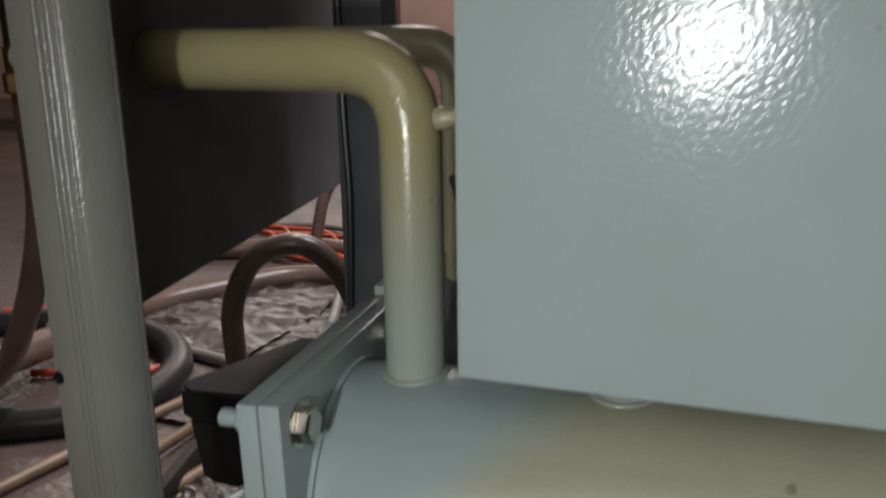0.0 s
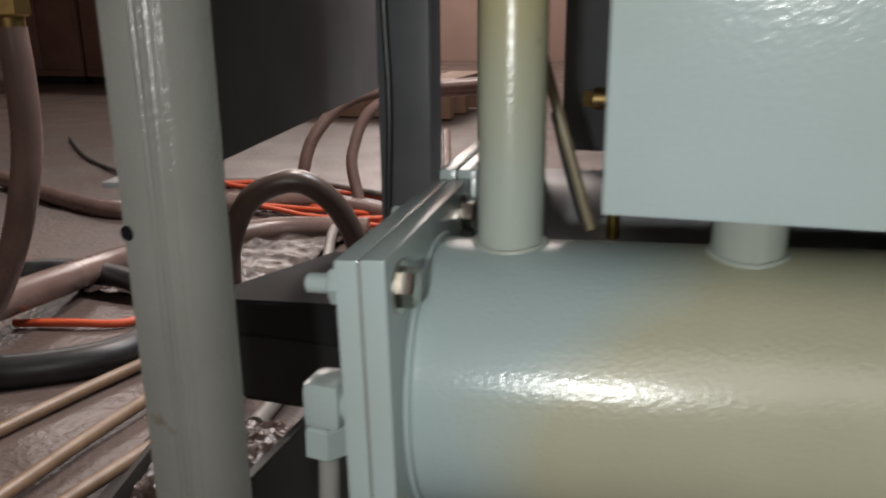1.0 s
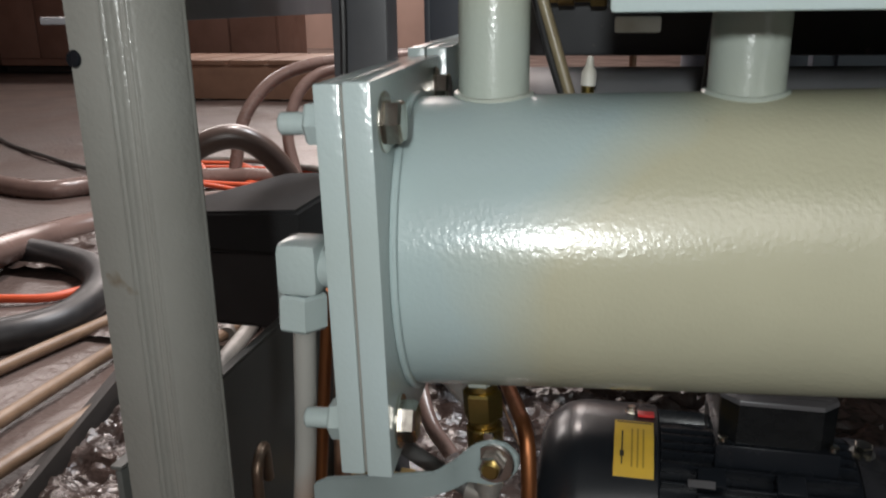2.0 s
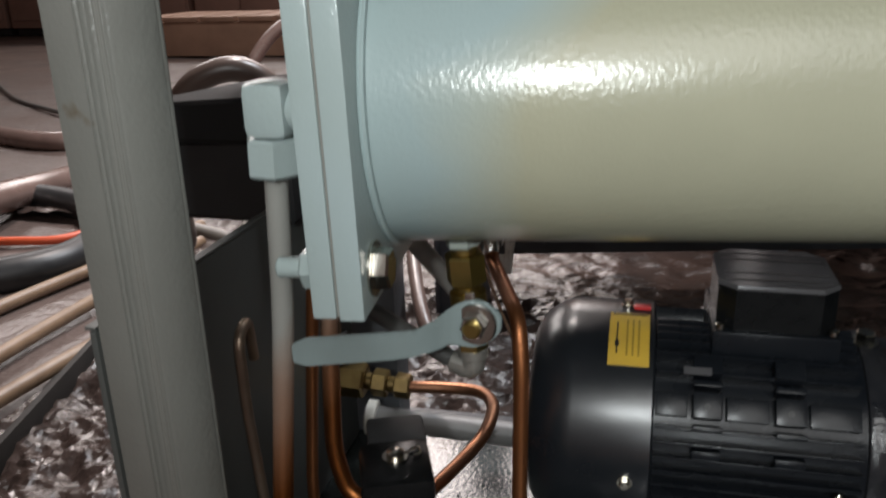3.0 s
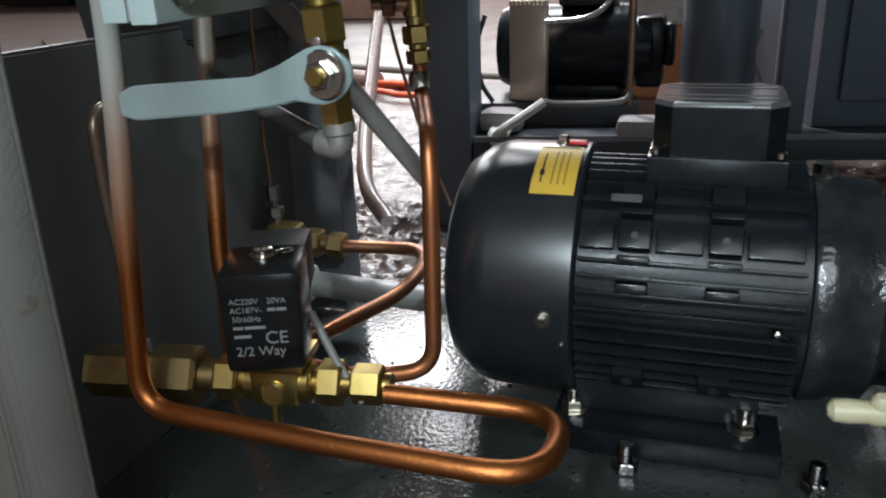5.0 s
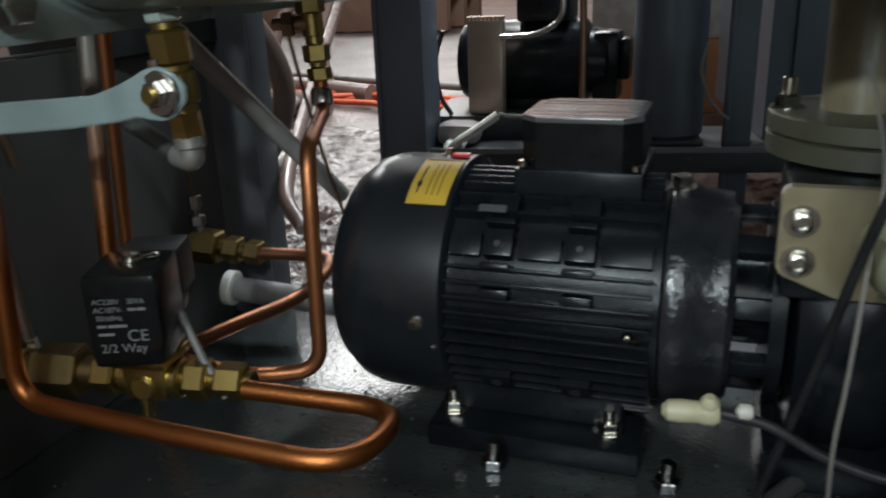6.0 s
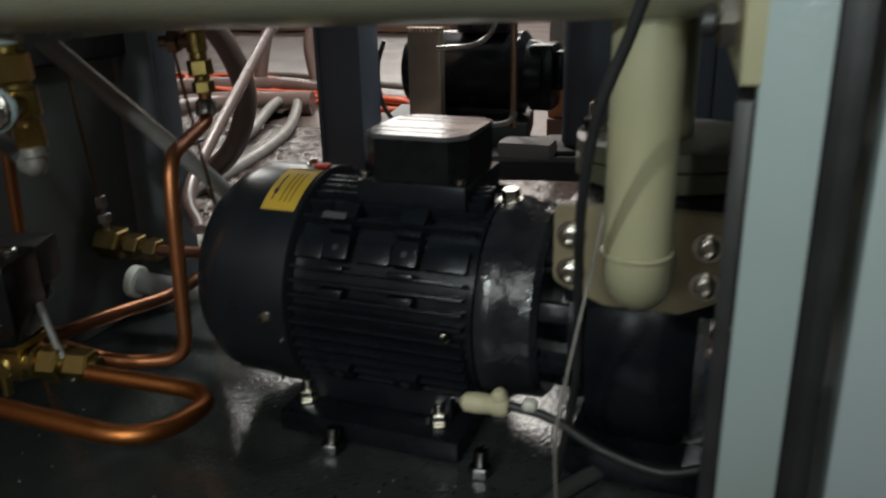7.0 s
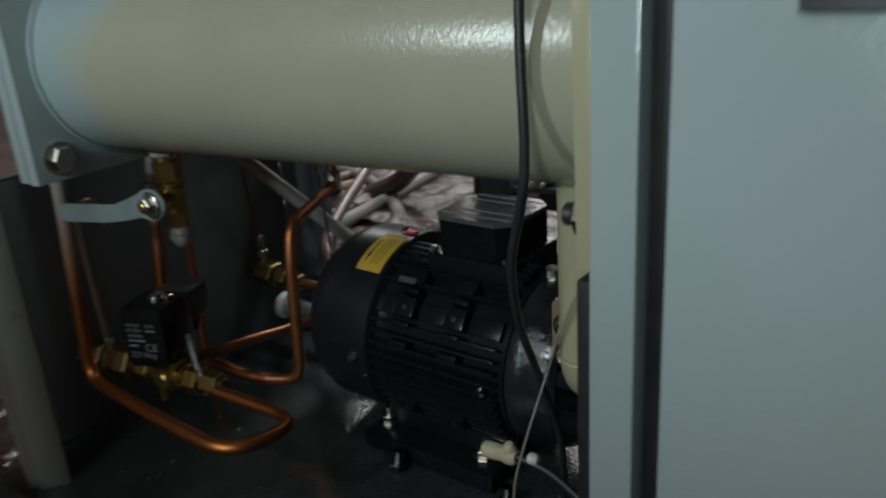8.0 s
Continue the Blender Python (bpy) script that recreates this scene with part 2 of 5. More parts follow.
def overspray(name, base, coat, axis, lo, hi, wobble, up=0.0, cloud_scale=16.0, metal=0.0, rough=0.24):
    """Paint or metal with a coat sprayed over it where the place along the axis lies below lo, fading out to hi."""
    m = material(name, base, rough, metal, second=tuple(c * 0.85 for c in base), scale=10, grain=420, bump=0.4, depth=0.0006,
                 spots=tuple(c * 0.55 for c in base), spot_scale=55, spot_edge=0.715)
    n, ln = m.node_tree.nodes, m.node_tree.links
    bsdf = n["Principled BSDF"]
    under = bsdf.inputs["Base Color"].links[0].from_socket
    pos = n.new("ShaderNodeTexCoord")
    xyz = n.new("ShaderNodeSeparateXYZ")
    ln.new(pos.outputs["Object"], xyz.inputs[0])
    cloud = n.new("ShaderNodeTexNoise")
    cloud.inputs["Scale"].default_value = cloud_scale
    ln.new(pos.outputs["Object"], cloud.inputs["Vector"])
    add = n.new("ShaderNodeMath")
    add.operation = "MULTIPLY_ADD"
    add.inputs[1].default_value = wobble
    ln.new(cloud.outputs["Fac"], add.inputs[0])
    ln.new(xyz.outputs[axis], add.inputs[2])
    rise = n.new("ShaderNodeMath")
    rise.operation = "MULTIPLY_ADD"
    rise.inputs[1].default_value = up
    above = n.new("ShaderNodeMath")
    above.operation = "MAXIMUM"
    ln.new(xyz.outputs["Z"], above.inputs[0])
    above.inputs[1].default_value = 0.015
    ln.new(above.outputs[0], rise.inputs[0])
    ln.new(add.outputs[0], rise.inputs[2])
    edge = n.new("ShaderNodeMapRange")
    edge.inputs[1].default_value, edge.inputs[2].default_value = lo + wobble / 2, hi + wobble / 2
    edge.inputs[3].default_value, edge.inputs[4].default_value = 1, 0
    ln.new(rise.outputs[0], edge.inputs[0])
    mix = n.new("ShaderNodeMix")
    mix.data_type = "RGBA"
    mix.inputs[7].default_value = (*coat, 1)
    ln.new(edge.outputs[0], mix.inputs[0])
    ln.new(under, mix.inputs[6])
    ln.new(mix.outputs[2], bsdf.inputs["Base Color"])
    if metal:
        bare = n.new("ShaderNodeMath")
        bare.operation = "SUBTRACT"
        bare.inputs[0].default_value = 1
        ln.new(edge.outputs[0], bare.inputs[1])
        ln.new(bare.outputs[0], bsdf.inputs["Metallic"])
    return m


SPRAY = (0.298, 0.372, 0.372)
SPRAYED = material("sprayed_paint", (0.31, 0.345, 0.315), 0.22, second=(0.29, 0.32, 0.27), scale=20, grain=420, bump=0.4, depth=0.0006)
SHELL = overspray("vessel_paint", (0.356, 0.35, 0.256), SPRAY, "X", -0.1645, -0.120, 0.045, up=-1.4, cloud_scale=13)
PIPEPAINT = overspray("pipe_paint", (0.33, 0.295, 0.155), (0.315, 0.355, 0.315), "Z", 0.03, 0.14, 0.05)
SPRAYCOPPER = overspray("sprayed_copper", (0.46, 0.17, 0.052), (0.27, 0.27, 0.25), "X", -0.16, -0.07, 0.02, up=-1.0, metal=1.0, cloud_scale=60, rough=0.42)
DULLRISER = overspray("faded_copper", (0.40, 0.15, 0.05), (0.24, 0.21, 0.18), "X", -0.16, -0.06, 0.02, up=-1.0, metal=1.0, cloud_scale=40, rough=0.4)


# ---- builders ----
def frame_of(direction):
    d = Vector(direction).normalized()
    return d.to_track_quat("Z", "Y").to_matrix()


def add_box(bm, x0, x1, y0, y1, z0, z1, bevel=0.001, turn=None):
    r = bmesh.ops.create_cube(bm, size=1)
    vs = r["verts"]
    for v in vs:
        v.co = Vector(((x0 + x1) / 2 + v.co.x * (x1 - x0), (y0 + y1) / 2 + v.co.y * (y1 - y0), (z0 + z1) / 2 + v.co.z * (z1 - z0)))
    if bevel:
        es = list({e for v in vs for e in v.link_edges})
        out = bmesh.ops.bevel(bm, geom=es, offset=bevel, segments=2, affect="EDGES", profile=0.6)
        vs = list({v for v in out["verts"]} | {v for v in vs if v.is_valid})
    if turn is not None:
        bmesh.ops.transform(bm, matrix=turn, verts=vs)
    return bm


def box(*a, **k):
    return add_box(bmesh.new(), *a, **k)


def add_lathe(bm, profile, origin, direction, seg=32, phase=0.0):
    """Turns (radius, height) pairs about an axis from origin along direction. Ends are closed."""
    m = frame_of(direction)
    o = Vector(origin)
    rings = []
    for r, h in profile:
        rings.append([bm.verts.new(o + m @ Vector((r * math.cos(phase + 2 * math.pi * k / seg), r * math.sin(phase + 2 * math.pi * k / seg), h))) for k in range(seg)])
    for a, b in zip(rings, rings[1:]):
        for k in range(seg):
            bm.faces.new((a[k], a[(k + 1) % seg], b[(k + 1) % seg], b[k]))
    if profile[0][0] > 1e-6:
        bm.faces.new(list(reversed(rings[0])))
    if profile[-1][0] > 1e-6:
        bm.faces.new(rings[-1])
    return bm


def lathe(profile, origin, direction, seg=32, phase=0.0):
    return add_lathe(bmesh.new(), profile, origin, direction, seg, phase)


def add_rod(bm, a, b, r, seg=24, chamfer=0.0):
    a, b = Vector(a), Vector(b)
    h = (b - a).length
    c = min(chamfer, r * 0.8, h * 0.4)
    prof = [(r - c, 0), (r, c), (r, h - c), (r - c, h)] if c else [(r, 0), (r, h)]
    return add_lathe(bm, prof, a, b - a, seg)


def rod(a, b, r, seg=24, chamfer=0.0):
    return add_rod(bmesh.new(), a, b, r, seg, chamfer)


def add_hex(bm, at, direction, across, h, phase=0.0):
    r = across / math.sqrt(3)
    c = across * 0.07
    return add_lathe(bm, [(r - c, 0), (r, c), (r, h - c), (r - c, h)], at, direction, 6, phase)


def rounded(points, fillet, steps=7):
    """A polyline whose corners are turned into arcs of about this radius."""
    ps = [Vector(p) for p in points]
    out = [ps[0]]
    for a, b, c in zip(ps, ps[1:], ps[2:]):
        u, v = (a - b), (c - b)
        k = min(fillet, u.length * 0.49, v.length * 0.49)
        p, q = b + u.normalized() * k, b + v.normalized() * k
        for i in range(steps + 1):
            s = i / steps
            out.append(p * (1 - s) ** 2 + b * 2 * s * (1 - s) + q * s * s)
    out.append(ps[-1])
    return out


def smooth_line(points, steps=8):
    """A Catmull-Rom curve through the points."""
    ps = [Vector(p) for p in points]
    ps = [ps[0] * 2 - ps[1]] + ps + [ps[-1] * 2 - ps[-2]]
    out = []
    for a, b, c, d in zip(ps, ps[1:], ps[2:], ps[3:]):
        for i in range(steps):
            s = i / steps
            out.append(0.5 * ((2 * b) + (c - a) * s + (2 * a - 5 * b + 4 * c - d) * s * s + (3 * b - a - 3 * c + d) * s ** 3))
    out.append(ps[-2])
    return out


def add_sweep(bm, line, r, seg=14, ripple=0.0):
    up = None
    rings = []
    for i, p in enumerate(line):
        d = (line[min(i + 1, len(line) - 1)] - line[max(i - 1, 0)]).normalized()
        if up is None:
            up = d.orthogonal().normalized()
        up = (up - d * up.dot(d)).normalized()
        side = d.cross(up)
        rr = r * (1 + ripple * (i % 2))
        rings.append([bm.verts.new(p + (up * math.cos(2 * math.pi * k / seg) + side * math.sin(2 * math.pi * k / seg)) * rr) for k in range(seg)])
    for a, b in zip(rings, rings[1:]):
        for k in range(seg):
            bm.faces.new((a[k], a[(k + 1) % seg], b[(k + 1) % seg], b[k]))
    bm.faces.new(list(reversed(rings[0])))
    bm.faces.new(rings[-1])
    return bm


def pipe(points, r, fillet=0.02, seg=16):
    return add_sweep(bmesh.new(), rounded(points, fillet), r, seg)


def hose(points, r, seg=12, steps=8):
    return add_sweep(bmesh.new(), smooth_line(points, steps), r, seg)


def mesh_object(name, bm, mat, sharp=38):
    bmesh.ops.recalc_face_normals(bm, faces=bm.faces)
    me = bpy.data.meshes.new(name)
    bm.to_mesh(me)
    bm.free()
    me.materials.append(mat)
    me.shade_smooth()
    me.set_sharp_from_angle(angle=radians(sharp))
    return new(name, me)


def thing(name, at, label, category, group="", kind="", turn=0.0, tip=0.0):
    ob = new(name)
    ob.empty_display_size = 0.02
    ob.matrix_world = pose(*at, 0, tip, turn)
    return tagged(ob, label, category, group, kind)


def part(name, bm, mat, parent, label="", sharp=38, local=False):
    """One mesh under a thing or a part. The bmesh is in world coordinates, or, for a turned thing, in its own."""
    root = parent
    while root.parent:
        root = root.parent
    if not local:
        bmesh.ops.transform(bm, matrix=root.matrix_world.inverted(), verts=bm.verts)
    ob = mesh_object(name, bm, mat, sharp)
    ob.parent = parent
    if label:
        tagged(ob, label)
    return ob


def single(name, bm, mat, label, category, group="", kind="", sharp=38):
    return tagged(mesh_object(name, bm, mat, sharp), label, category, group, kind)


# ---- hall ----
def hall():
    bm = bmesh.new()
    n = 90
    xs = [-12 + 24 * (0.5 + 0.5 * math.copysign(abs(2 * i / n - 1) ** 1.9, i / n - 0.5)) for i in range(n + 1)]
    ys = [-5 + 17 * (0.43 + (0.57 if j / n > 0.43 else 0.43) * math.copysign(abs((j / n - 0.43) / (0.57 if j / n > 0.43 else 0.43)) ** 1.8, j / n - 0.43)) for j in range(n + 1)]
    grid = [[bm.verts.new((x, y, -0.1 + 0.012 * (noise.noise((x * 3, y * 3, 0)) + 0.5 * noise.noise((x * 9, y * 9, 2))))) for x in xs] for y in ys]
    for j in range(n):
        for i in range(n):
            bm.faces.new((grid[j][i], grid[j][i + 1], grid[j + 1][i + 1], grid[j + 1][i]))
    single("ground", bm, GROUND, "wet dark brown concrete hall floor with puddles", "floor", kind="structure", sharp=80)
    for name, a in (("wall_north", (-12, 12, 11.9, 12.1, -0.2, 6.3)), ("wall_south", (-12, 12, -5.1, -4.9, -0.2, 6.3)),
                    ("wall_west", (-12.1, -11.9, -5, 12, -0.2, 6.3)), ("wall_east", (11.9, 12.1, -5, 12, -0.2, 6.3))):
        single(name, box(*a, bevel=0), WALLM, "dull reddish brown painted hall wall", "wall", kind="structure")
    single("ceiling", box(-12, 12, -5, 12, 6.2, 6.3, bevel=0), CEIL, "plain grey sheet ceiling of the hall", "ceiling", kind="structure")


hall()


# ---- machine frame ----
def base_pan():
    t = thing("machine_base", (0.05, 0.4, -0.1), "dark painted steel base pan of the machine, wet and dirty", "machine base")
    part("pan", box(-0.302, 0.62, 0.235, 0.655, -0.02, -0.012, bevel=0.001), PANM, t)
    part("front_rail", box(-0.31, 0.62, 0.20, 0.235, -0.095, 0.012, bevel=0.002), DARK, t)
    part("side_rail", box(-0.33, -0.304, 0.292, 0.66, -0.095, -0.005, bevel=0.002), DARK, t)
    part("rear_rail", box(-0.31, 0.62, 0.656, 0.69, -0.095, -0.013, bevel=0.002), DARK, t)
    return t


base_pan()


def shade_roof():
    # Out of view: added to keep the rear hall lamp off the vessel tops.
    t = thing("shade_roof", (0.3, 0.6, 1.06), "unseen grey sheet added over the machine posts to block hall light", "cover")
    part("sheet", box(-0.40, 0.93, 0.25, 0.98, 1.0505, 1.056, bevel=0.001), SLATE, t)
    part("front_fold", box(-0.40, 0.93, 0.245, 0.2495, 1.052, 1.09, bevel=0.001), SLATE, t)


shade_roof()


def left_post():
    """A folded post: two faces with a groove between two ribs near the corner."""
    t = thing("frame_post", (-0.25, 0.275, -0.1), "grey-green painted folded steel corner post with a groove", "post", "frame posts")
    bm = bmesh.new()
    prof = [(-0.2725, 0.2605), (-0.2565, 0.2580), (-0.2545, 0.2585), (-0.2530, 0.2620), (-0.2495, 0.2635), (-0.2475, 0.2615), (-0.2450, 0.2625),
            (-0.2335, 0.2800), (-0.2345, 0.2840), (-0.2560, 0.2900), (-0.2700, 0.2760)]
    low = [bm.verts.new((x, y, -0.095)) for x, y in prof]
    high = [bm.verts.new((x, y, 1.05)) for x, y in prof]
    for k in range(len(prof)):
        j = (k + 1) % len(prof)
        bm.faces.new((low[k], low[j], high[j], high[k]))
    bm.faces.new(low), bm.faces.new(high)
    bmesh.ops.bevel(bm, geom=[e for e in bm.edges if abs(e.verts[0].co.z - e.verts[1].co.z) > 0.5], offset=0.0011, segments=3, affect="EDGES")
    part("column", bm, POST, t, sharp=50)
    part("rivet", lathe([(0.0035, 0), (0.003, 0.001), (0.0, 0.0016)], (-0.2695, 0.2598, 0.452), (-0.15, -1, 0), 16), BLACK, t, "dark plugged screw hole")
    return t


left_post()


def right_post():
    t = thing("frame_post", (0.28, 0.33, -0.1), "light grey painted steel post beside the cabinet door", "post", "frame posts")
    part("column", box(0.266, 0.2885, 0.3135, 0.345, -0.095, 1.05, bevel=0.002), GREY, t)
    part("seal_strip", box(0.2895, 0.301, 0.325, 0.345, -0.095, 1.05, bevel=0.001), RUBBER, t, "black rubber gap strip")
    # The lower inner side of the post is black.
    part("inner_dark_strip", box(0.2595, 0.2655, 0.3145, 0.36, -0.095, 0.27, bevel=0.0008), RUBBER, t, "dark strip down the inner side of the post")
    return t


right_post()


def cabinet():
    t = thing("control_cabinet", (0.55, 0.45, -0.1), "light grey painted steel control cabinet with a flat door", "cabinet")
    part("body", box(0.312, 0.92, 0.325, 0.75, -0.095, 1.05, bevel=0.002), GREY, t)
    part("door", box(0.304, 0.92, 0.305, 0.3235, -0.06, 1.03, bevel=0.003), PANEL, t)
    part("handle_plate", box(0.349, 0.40, 0.300, 0.3045, 0.388, 0.43, bevel=0.0015), DARK, t, "dark recessed handle plate")
    return t


cabinet()


def side_sheet():
    t = thing("side_panel", (-0.3, 0.45, -0.02), "dark grey sheet steel side panel standing on the base", "panel")
    part("sheet", box(-0.303, -0.2995, 0.292, 0.63, -0.011, 0.252, bevel=0.0006), SIDEM, t)
    part("top_fold", box(-0.3055, -0.2994, 0.292, 0.63, 0.2525, 0.2545, bevel=0.0006), SIDEM, t, "bright worn folded edge")
    u = thing("support_post", (-0.26, 0.62, -0.02), "tall dark painted steel frame post behind the vessels", "support")
    part("web", box(-0.304, -0.258, 0.634, 0.638, -0.011, 1.05, bevel=0.001), DIMSLATE, u)
    part("flange", box(-0.262, -0.258, 0.6385, 0.668, -0.011, 1.05, bevel=0.001), DIMSLATE, u)
    part("flange", box(-0.304, -0.300, 0.6385, 0.668, -0.011, 1.05, bevel=0.001), DIMSLATE, u)
    part("cable", hose([(-0.296, 0.628, 1.0), (-0.2955, 0.6285, 0.6), (-0.292, 0.628, 0.47), (-0.297, 0.6285, 0.34), (-0.295, 0.63, 0.26)], 0.003, 8), RUBBER, u, "thin black cable along the post")


side_sheet()


# ---- vessel ----
def bolt_set(parent, x0, x1, y, z, local=True):
    """A bolt through both plates: head and washer inside, nut and stud end outside, painted over outside."""
    b = part("bolt", add_rod(add_hex(bmesh.new(), (x1 + 0.0005, y, z), (1, 0, 0), 0.0165, 0.008), (x1, y, z), (x1 + 0.0014, y, z), 0.0125, 24, 0.0003), ZINC, parent, "bright zinc hex bolt head", local=local)
    part("nut", add_hex(bmesh.new(), (x0 - 0.0005, y, z), (-1, 0, 0), 0.0165, 0.0085), GREY, b, "painted nut", local=local)
    part("stud_end", add_rod(bmesh.new(), (x0 - 0.0085, y, z), (x0 - 0.021, y, z), 0.0048, 16, 0.001), GREY, b, "painted stud end", local=local)


def vessel():
    t = thing("heat_exchanger", (0, 0.382, 0.3588), "khaki painted steel shell and tube heat exchanger, overspray at one end", "heat exchanger", turn=4.4, tip=-1.1)
    r = 0.0718
    shell = lathe([(r, 0)] + [(r, 0.4178 * k / 12) for k in range(1, 13)], (-0.1658, 0, 0), (1, 0, 0), 96)
    part("shell", shell, SHELL, t, local=True)
    for x, s in ((-0.1658, 1),):
        bead = bmesh.new()
        ring = [Vector((x + s * 0.0015, math.cos(a) * (r + 0.001), math.sin(a) * (r + 0.001))) for a in [2 * math.pi * k / 80 for k in range(81)]]
        add_sweep(bead, ring, 0.0019, 8)
        part("weld_bead", bead, SHELL, t, local=True)
    h = 0.0885
    lo, hi = -0.0825, 0.0870
    part("flange", box(-0.1772, -0.1660, -h, h, lo, hi, bevel=0.0012), GREY, t, "grey painted square flange", local=True)
    part("cover_plate", box(-0.1888, -0.1782, -h, h, lo + 0.001, hi - 0.0005, bevel=0.0012), GREY, t, "grey painted blind cover plate", local=True)
    part("gasket", box(-0.1782, -0.1772, -h + 0.001, h - 0.001, lo + 0.0018, hi - 0.0012, bevel=0), POST, t, "thin painted-over gasket", local=True)
    for y in (-h + 0.02, h - 0.02):
        for z in (lo + 0.017, hi - 0.018):
            bolt_set(t, -0.1888, -0.1660, y, z)
    part("flange", box(0.2525, 0.262, -h, h, -h, h, bevel=0.001), KHAKI, t, "khaki painted square flange", local=True)
    for y in (-h + 0.02, h - 0.02):
        for z in (-h + 0.02, h - 0.02):
            part("bolt", add_hex(bmesh.new(), (0.2525, y, z), (-1, 0, 0), 0.0165, 0.008), ZINC, t, "bright zinc hex nut", local=True)
            part("stud_end", add_rod(bmesh.new(), (0.2445, y, z), (0.2385, y, z), 0.0056, 14, 0.001), RUBBER, t, "blackened stud end", local=True)
    return t


vessel()


def weld_ring(x, y, z, r=0.0178):
    """An uneven weld bead round a pipe that stands on the crest of the vessel."""
    rng = random.Random(int(x * -1000))
    line = [Vector((x + math.cos(a) * r, y + math.sin(a) * r, z - 0.0022 * math.sin(a) ** 2 + rng.uniform(-0.0003, 0.0003))) for a in [2 * math.pi * k / 44 for k in range(44)]]
    return add_sweep(bmesh.new(), line + [line[0]], 0.0017, 8, 0.16)


def top_pipe():
    t = thing("outlet_pipe", (-0.1285, 0.3755, 0.425), "khaki painted welded steel pipe with an elbow", "pipe")
    part("pipe", pipe([(-0.1285, 0.3755, 0.415), (-0.1285, 0.3755, 0.599), (-0.308, 0.3755, 0.602)], 0.0169, 0.040, 40), PIPEPAINT, t)
    part("pipe_collar", lathe([(0.0178, 0), (0.0210, 0.0015), (0.0210, 0.006), (0.0178, 0.0075)], (-0.300, 0.3755, 0.602), (-1, 0, 0), 32), OLDCOPPER, t, "rusty brown pipe collar")
    part("pipe_stub", rod((-0.307, 0.3755, 0.602), (-0.39, 0.3755, 0.604), 0.0082, 20), KHAKI, t)
    part("weld_bead", weld_ring(-0.1285, 0.3755, 0.4285), SPRAYED, t)
    part("vent_nipple", lathe([(0.006, 0), (0.006, 0.006), (0.0045, 0.008), (0.0045, 0.012), (0, 0.013)], (-0.112, 0.3725, 0.570), (1, -0.1, 0.1), 16), KHAKI, t, "small painted nipple")
    q = thing("outlet_pipe", (-0.17, 0.585, 0.41), "khaki painted pipe rising from the rear vessel", "pipe")
    part("pipe", pipe([(-0.17, 0.585, 0.41), (-0.17, 0.585, 0.607), (-0.335, 0.575, 0.609)], 0.0158, 0.036, 32), KHAKI, q)
    u = thing("riser_stub", (-0.0135, 0.380, 0.43), "grey-green painted short steel stub under the tank", "pipe")
    part("pipe", rod((-0.0135, 0.380, 0.415), (-0.0135, 0.380, 0.4655), 0.0171, 40), SPRAYED, u)
    part("weld_bead", weld_ring(-0.0135, 0.380, 0.4300), SPRAYED, u)


top_pipe()


def tank():
    t = thing("square_tank", (0.08, 0.35, 0.466), "glossy grey-blue painted square steel tank on a short stub", "tank")
    part("tank_body", box(-0.0735, 0.255, 0.287, 0.405, 0.466, 0.95, bevel=0.002), GREY, t)
    part("cable_clip", box(-0.0735, -0.052, 0.392, 0.402, 0.456, 0.4635, bevel=0.0015), WHITE, t, "white plastic clip")


tank()


def drop_pipe():
    t = thing("pump_outlet_pipe", (0.218, 0.405, 0.13), "khaki painted pipe bolted to the pump by a flange", "pipe")
    part("pipe", pipe([(0.2185, 0.4035, 0.305), (0.2185, 0.405, 0.158), (0.2185, 0.458, 0.158)], 0.0166, 0.027, 40), KHAKI, t)
    fl = bmesh.new()
    outline = [(0.168, 0.186), (0.261, 0.186), (0.264, 0.183), (0.264, 0.142), (0.261, 0.1375), (0.238, 0.1265), (0.196, 0.1265), (0.168, 0.1375), (0.165, 0.142), (0.165, 0.183)]
    front, back = [[fl.verts.new((x, y, z)) for x, z in outline] for y in (0.455, 0.465)]
    for q in range(len(outline)):
        fl.faces.new((front[q], front[q - 1], back[q - 1], back[q]))
    fl.faces.new(front), fl.faces.new(back)
    bmesh.ops.bevel(fl, geom=list(fl.edges), offset=0.001, segments=2, affect="EDGES")
    part("flange", fl, DIRTKHAKI, t, "khaki painted bolting flange")
    for x in (0.1755, 0.2505):
        for z in (0.146, 0.1685):
            b = part("washer", lathe([(0.0088, 0), (0.0085, 0.0013), (0.004, 0.0013)], (x, 0.4548, z), (0, -1, 0), 24), ZINC, t, "bright steel washer")
            part("bolt_head", lathe([(0.0052, 0), (0.0055, 0.0006), (0.0055, 0.0045), (0.0045, 0.0052), (0.003, 0.0052), (0.003, 0.003), (0.0, 0.003)], (x, 0.4535, z), (0, -1, 0), 24), ZINC, b)
    bead = bmesh.new()
    ring = [Vector((0.2185 + math.cos(a) * 0.017, 0.4045 + math.sin(a) * 0.017, 0.180)) for a in [2 * math.pi * k / 40 for k in range(41)]]
    add_sweep(bead, ring, 0.0012, 8)
    part("weld_bead", bead, KHAKI, t)


drop_pipe()


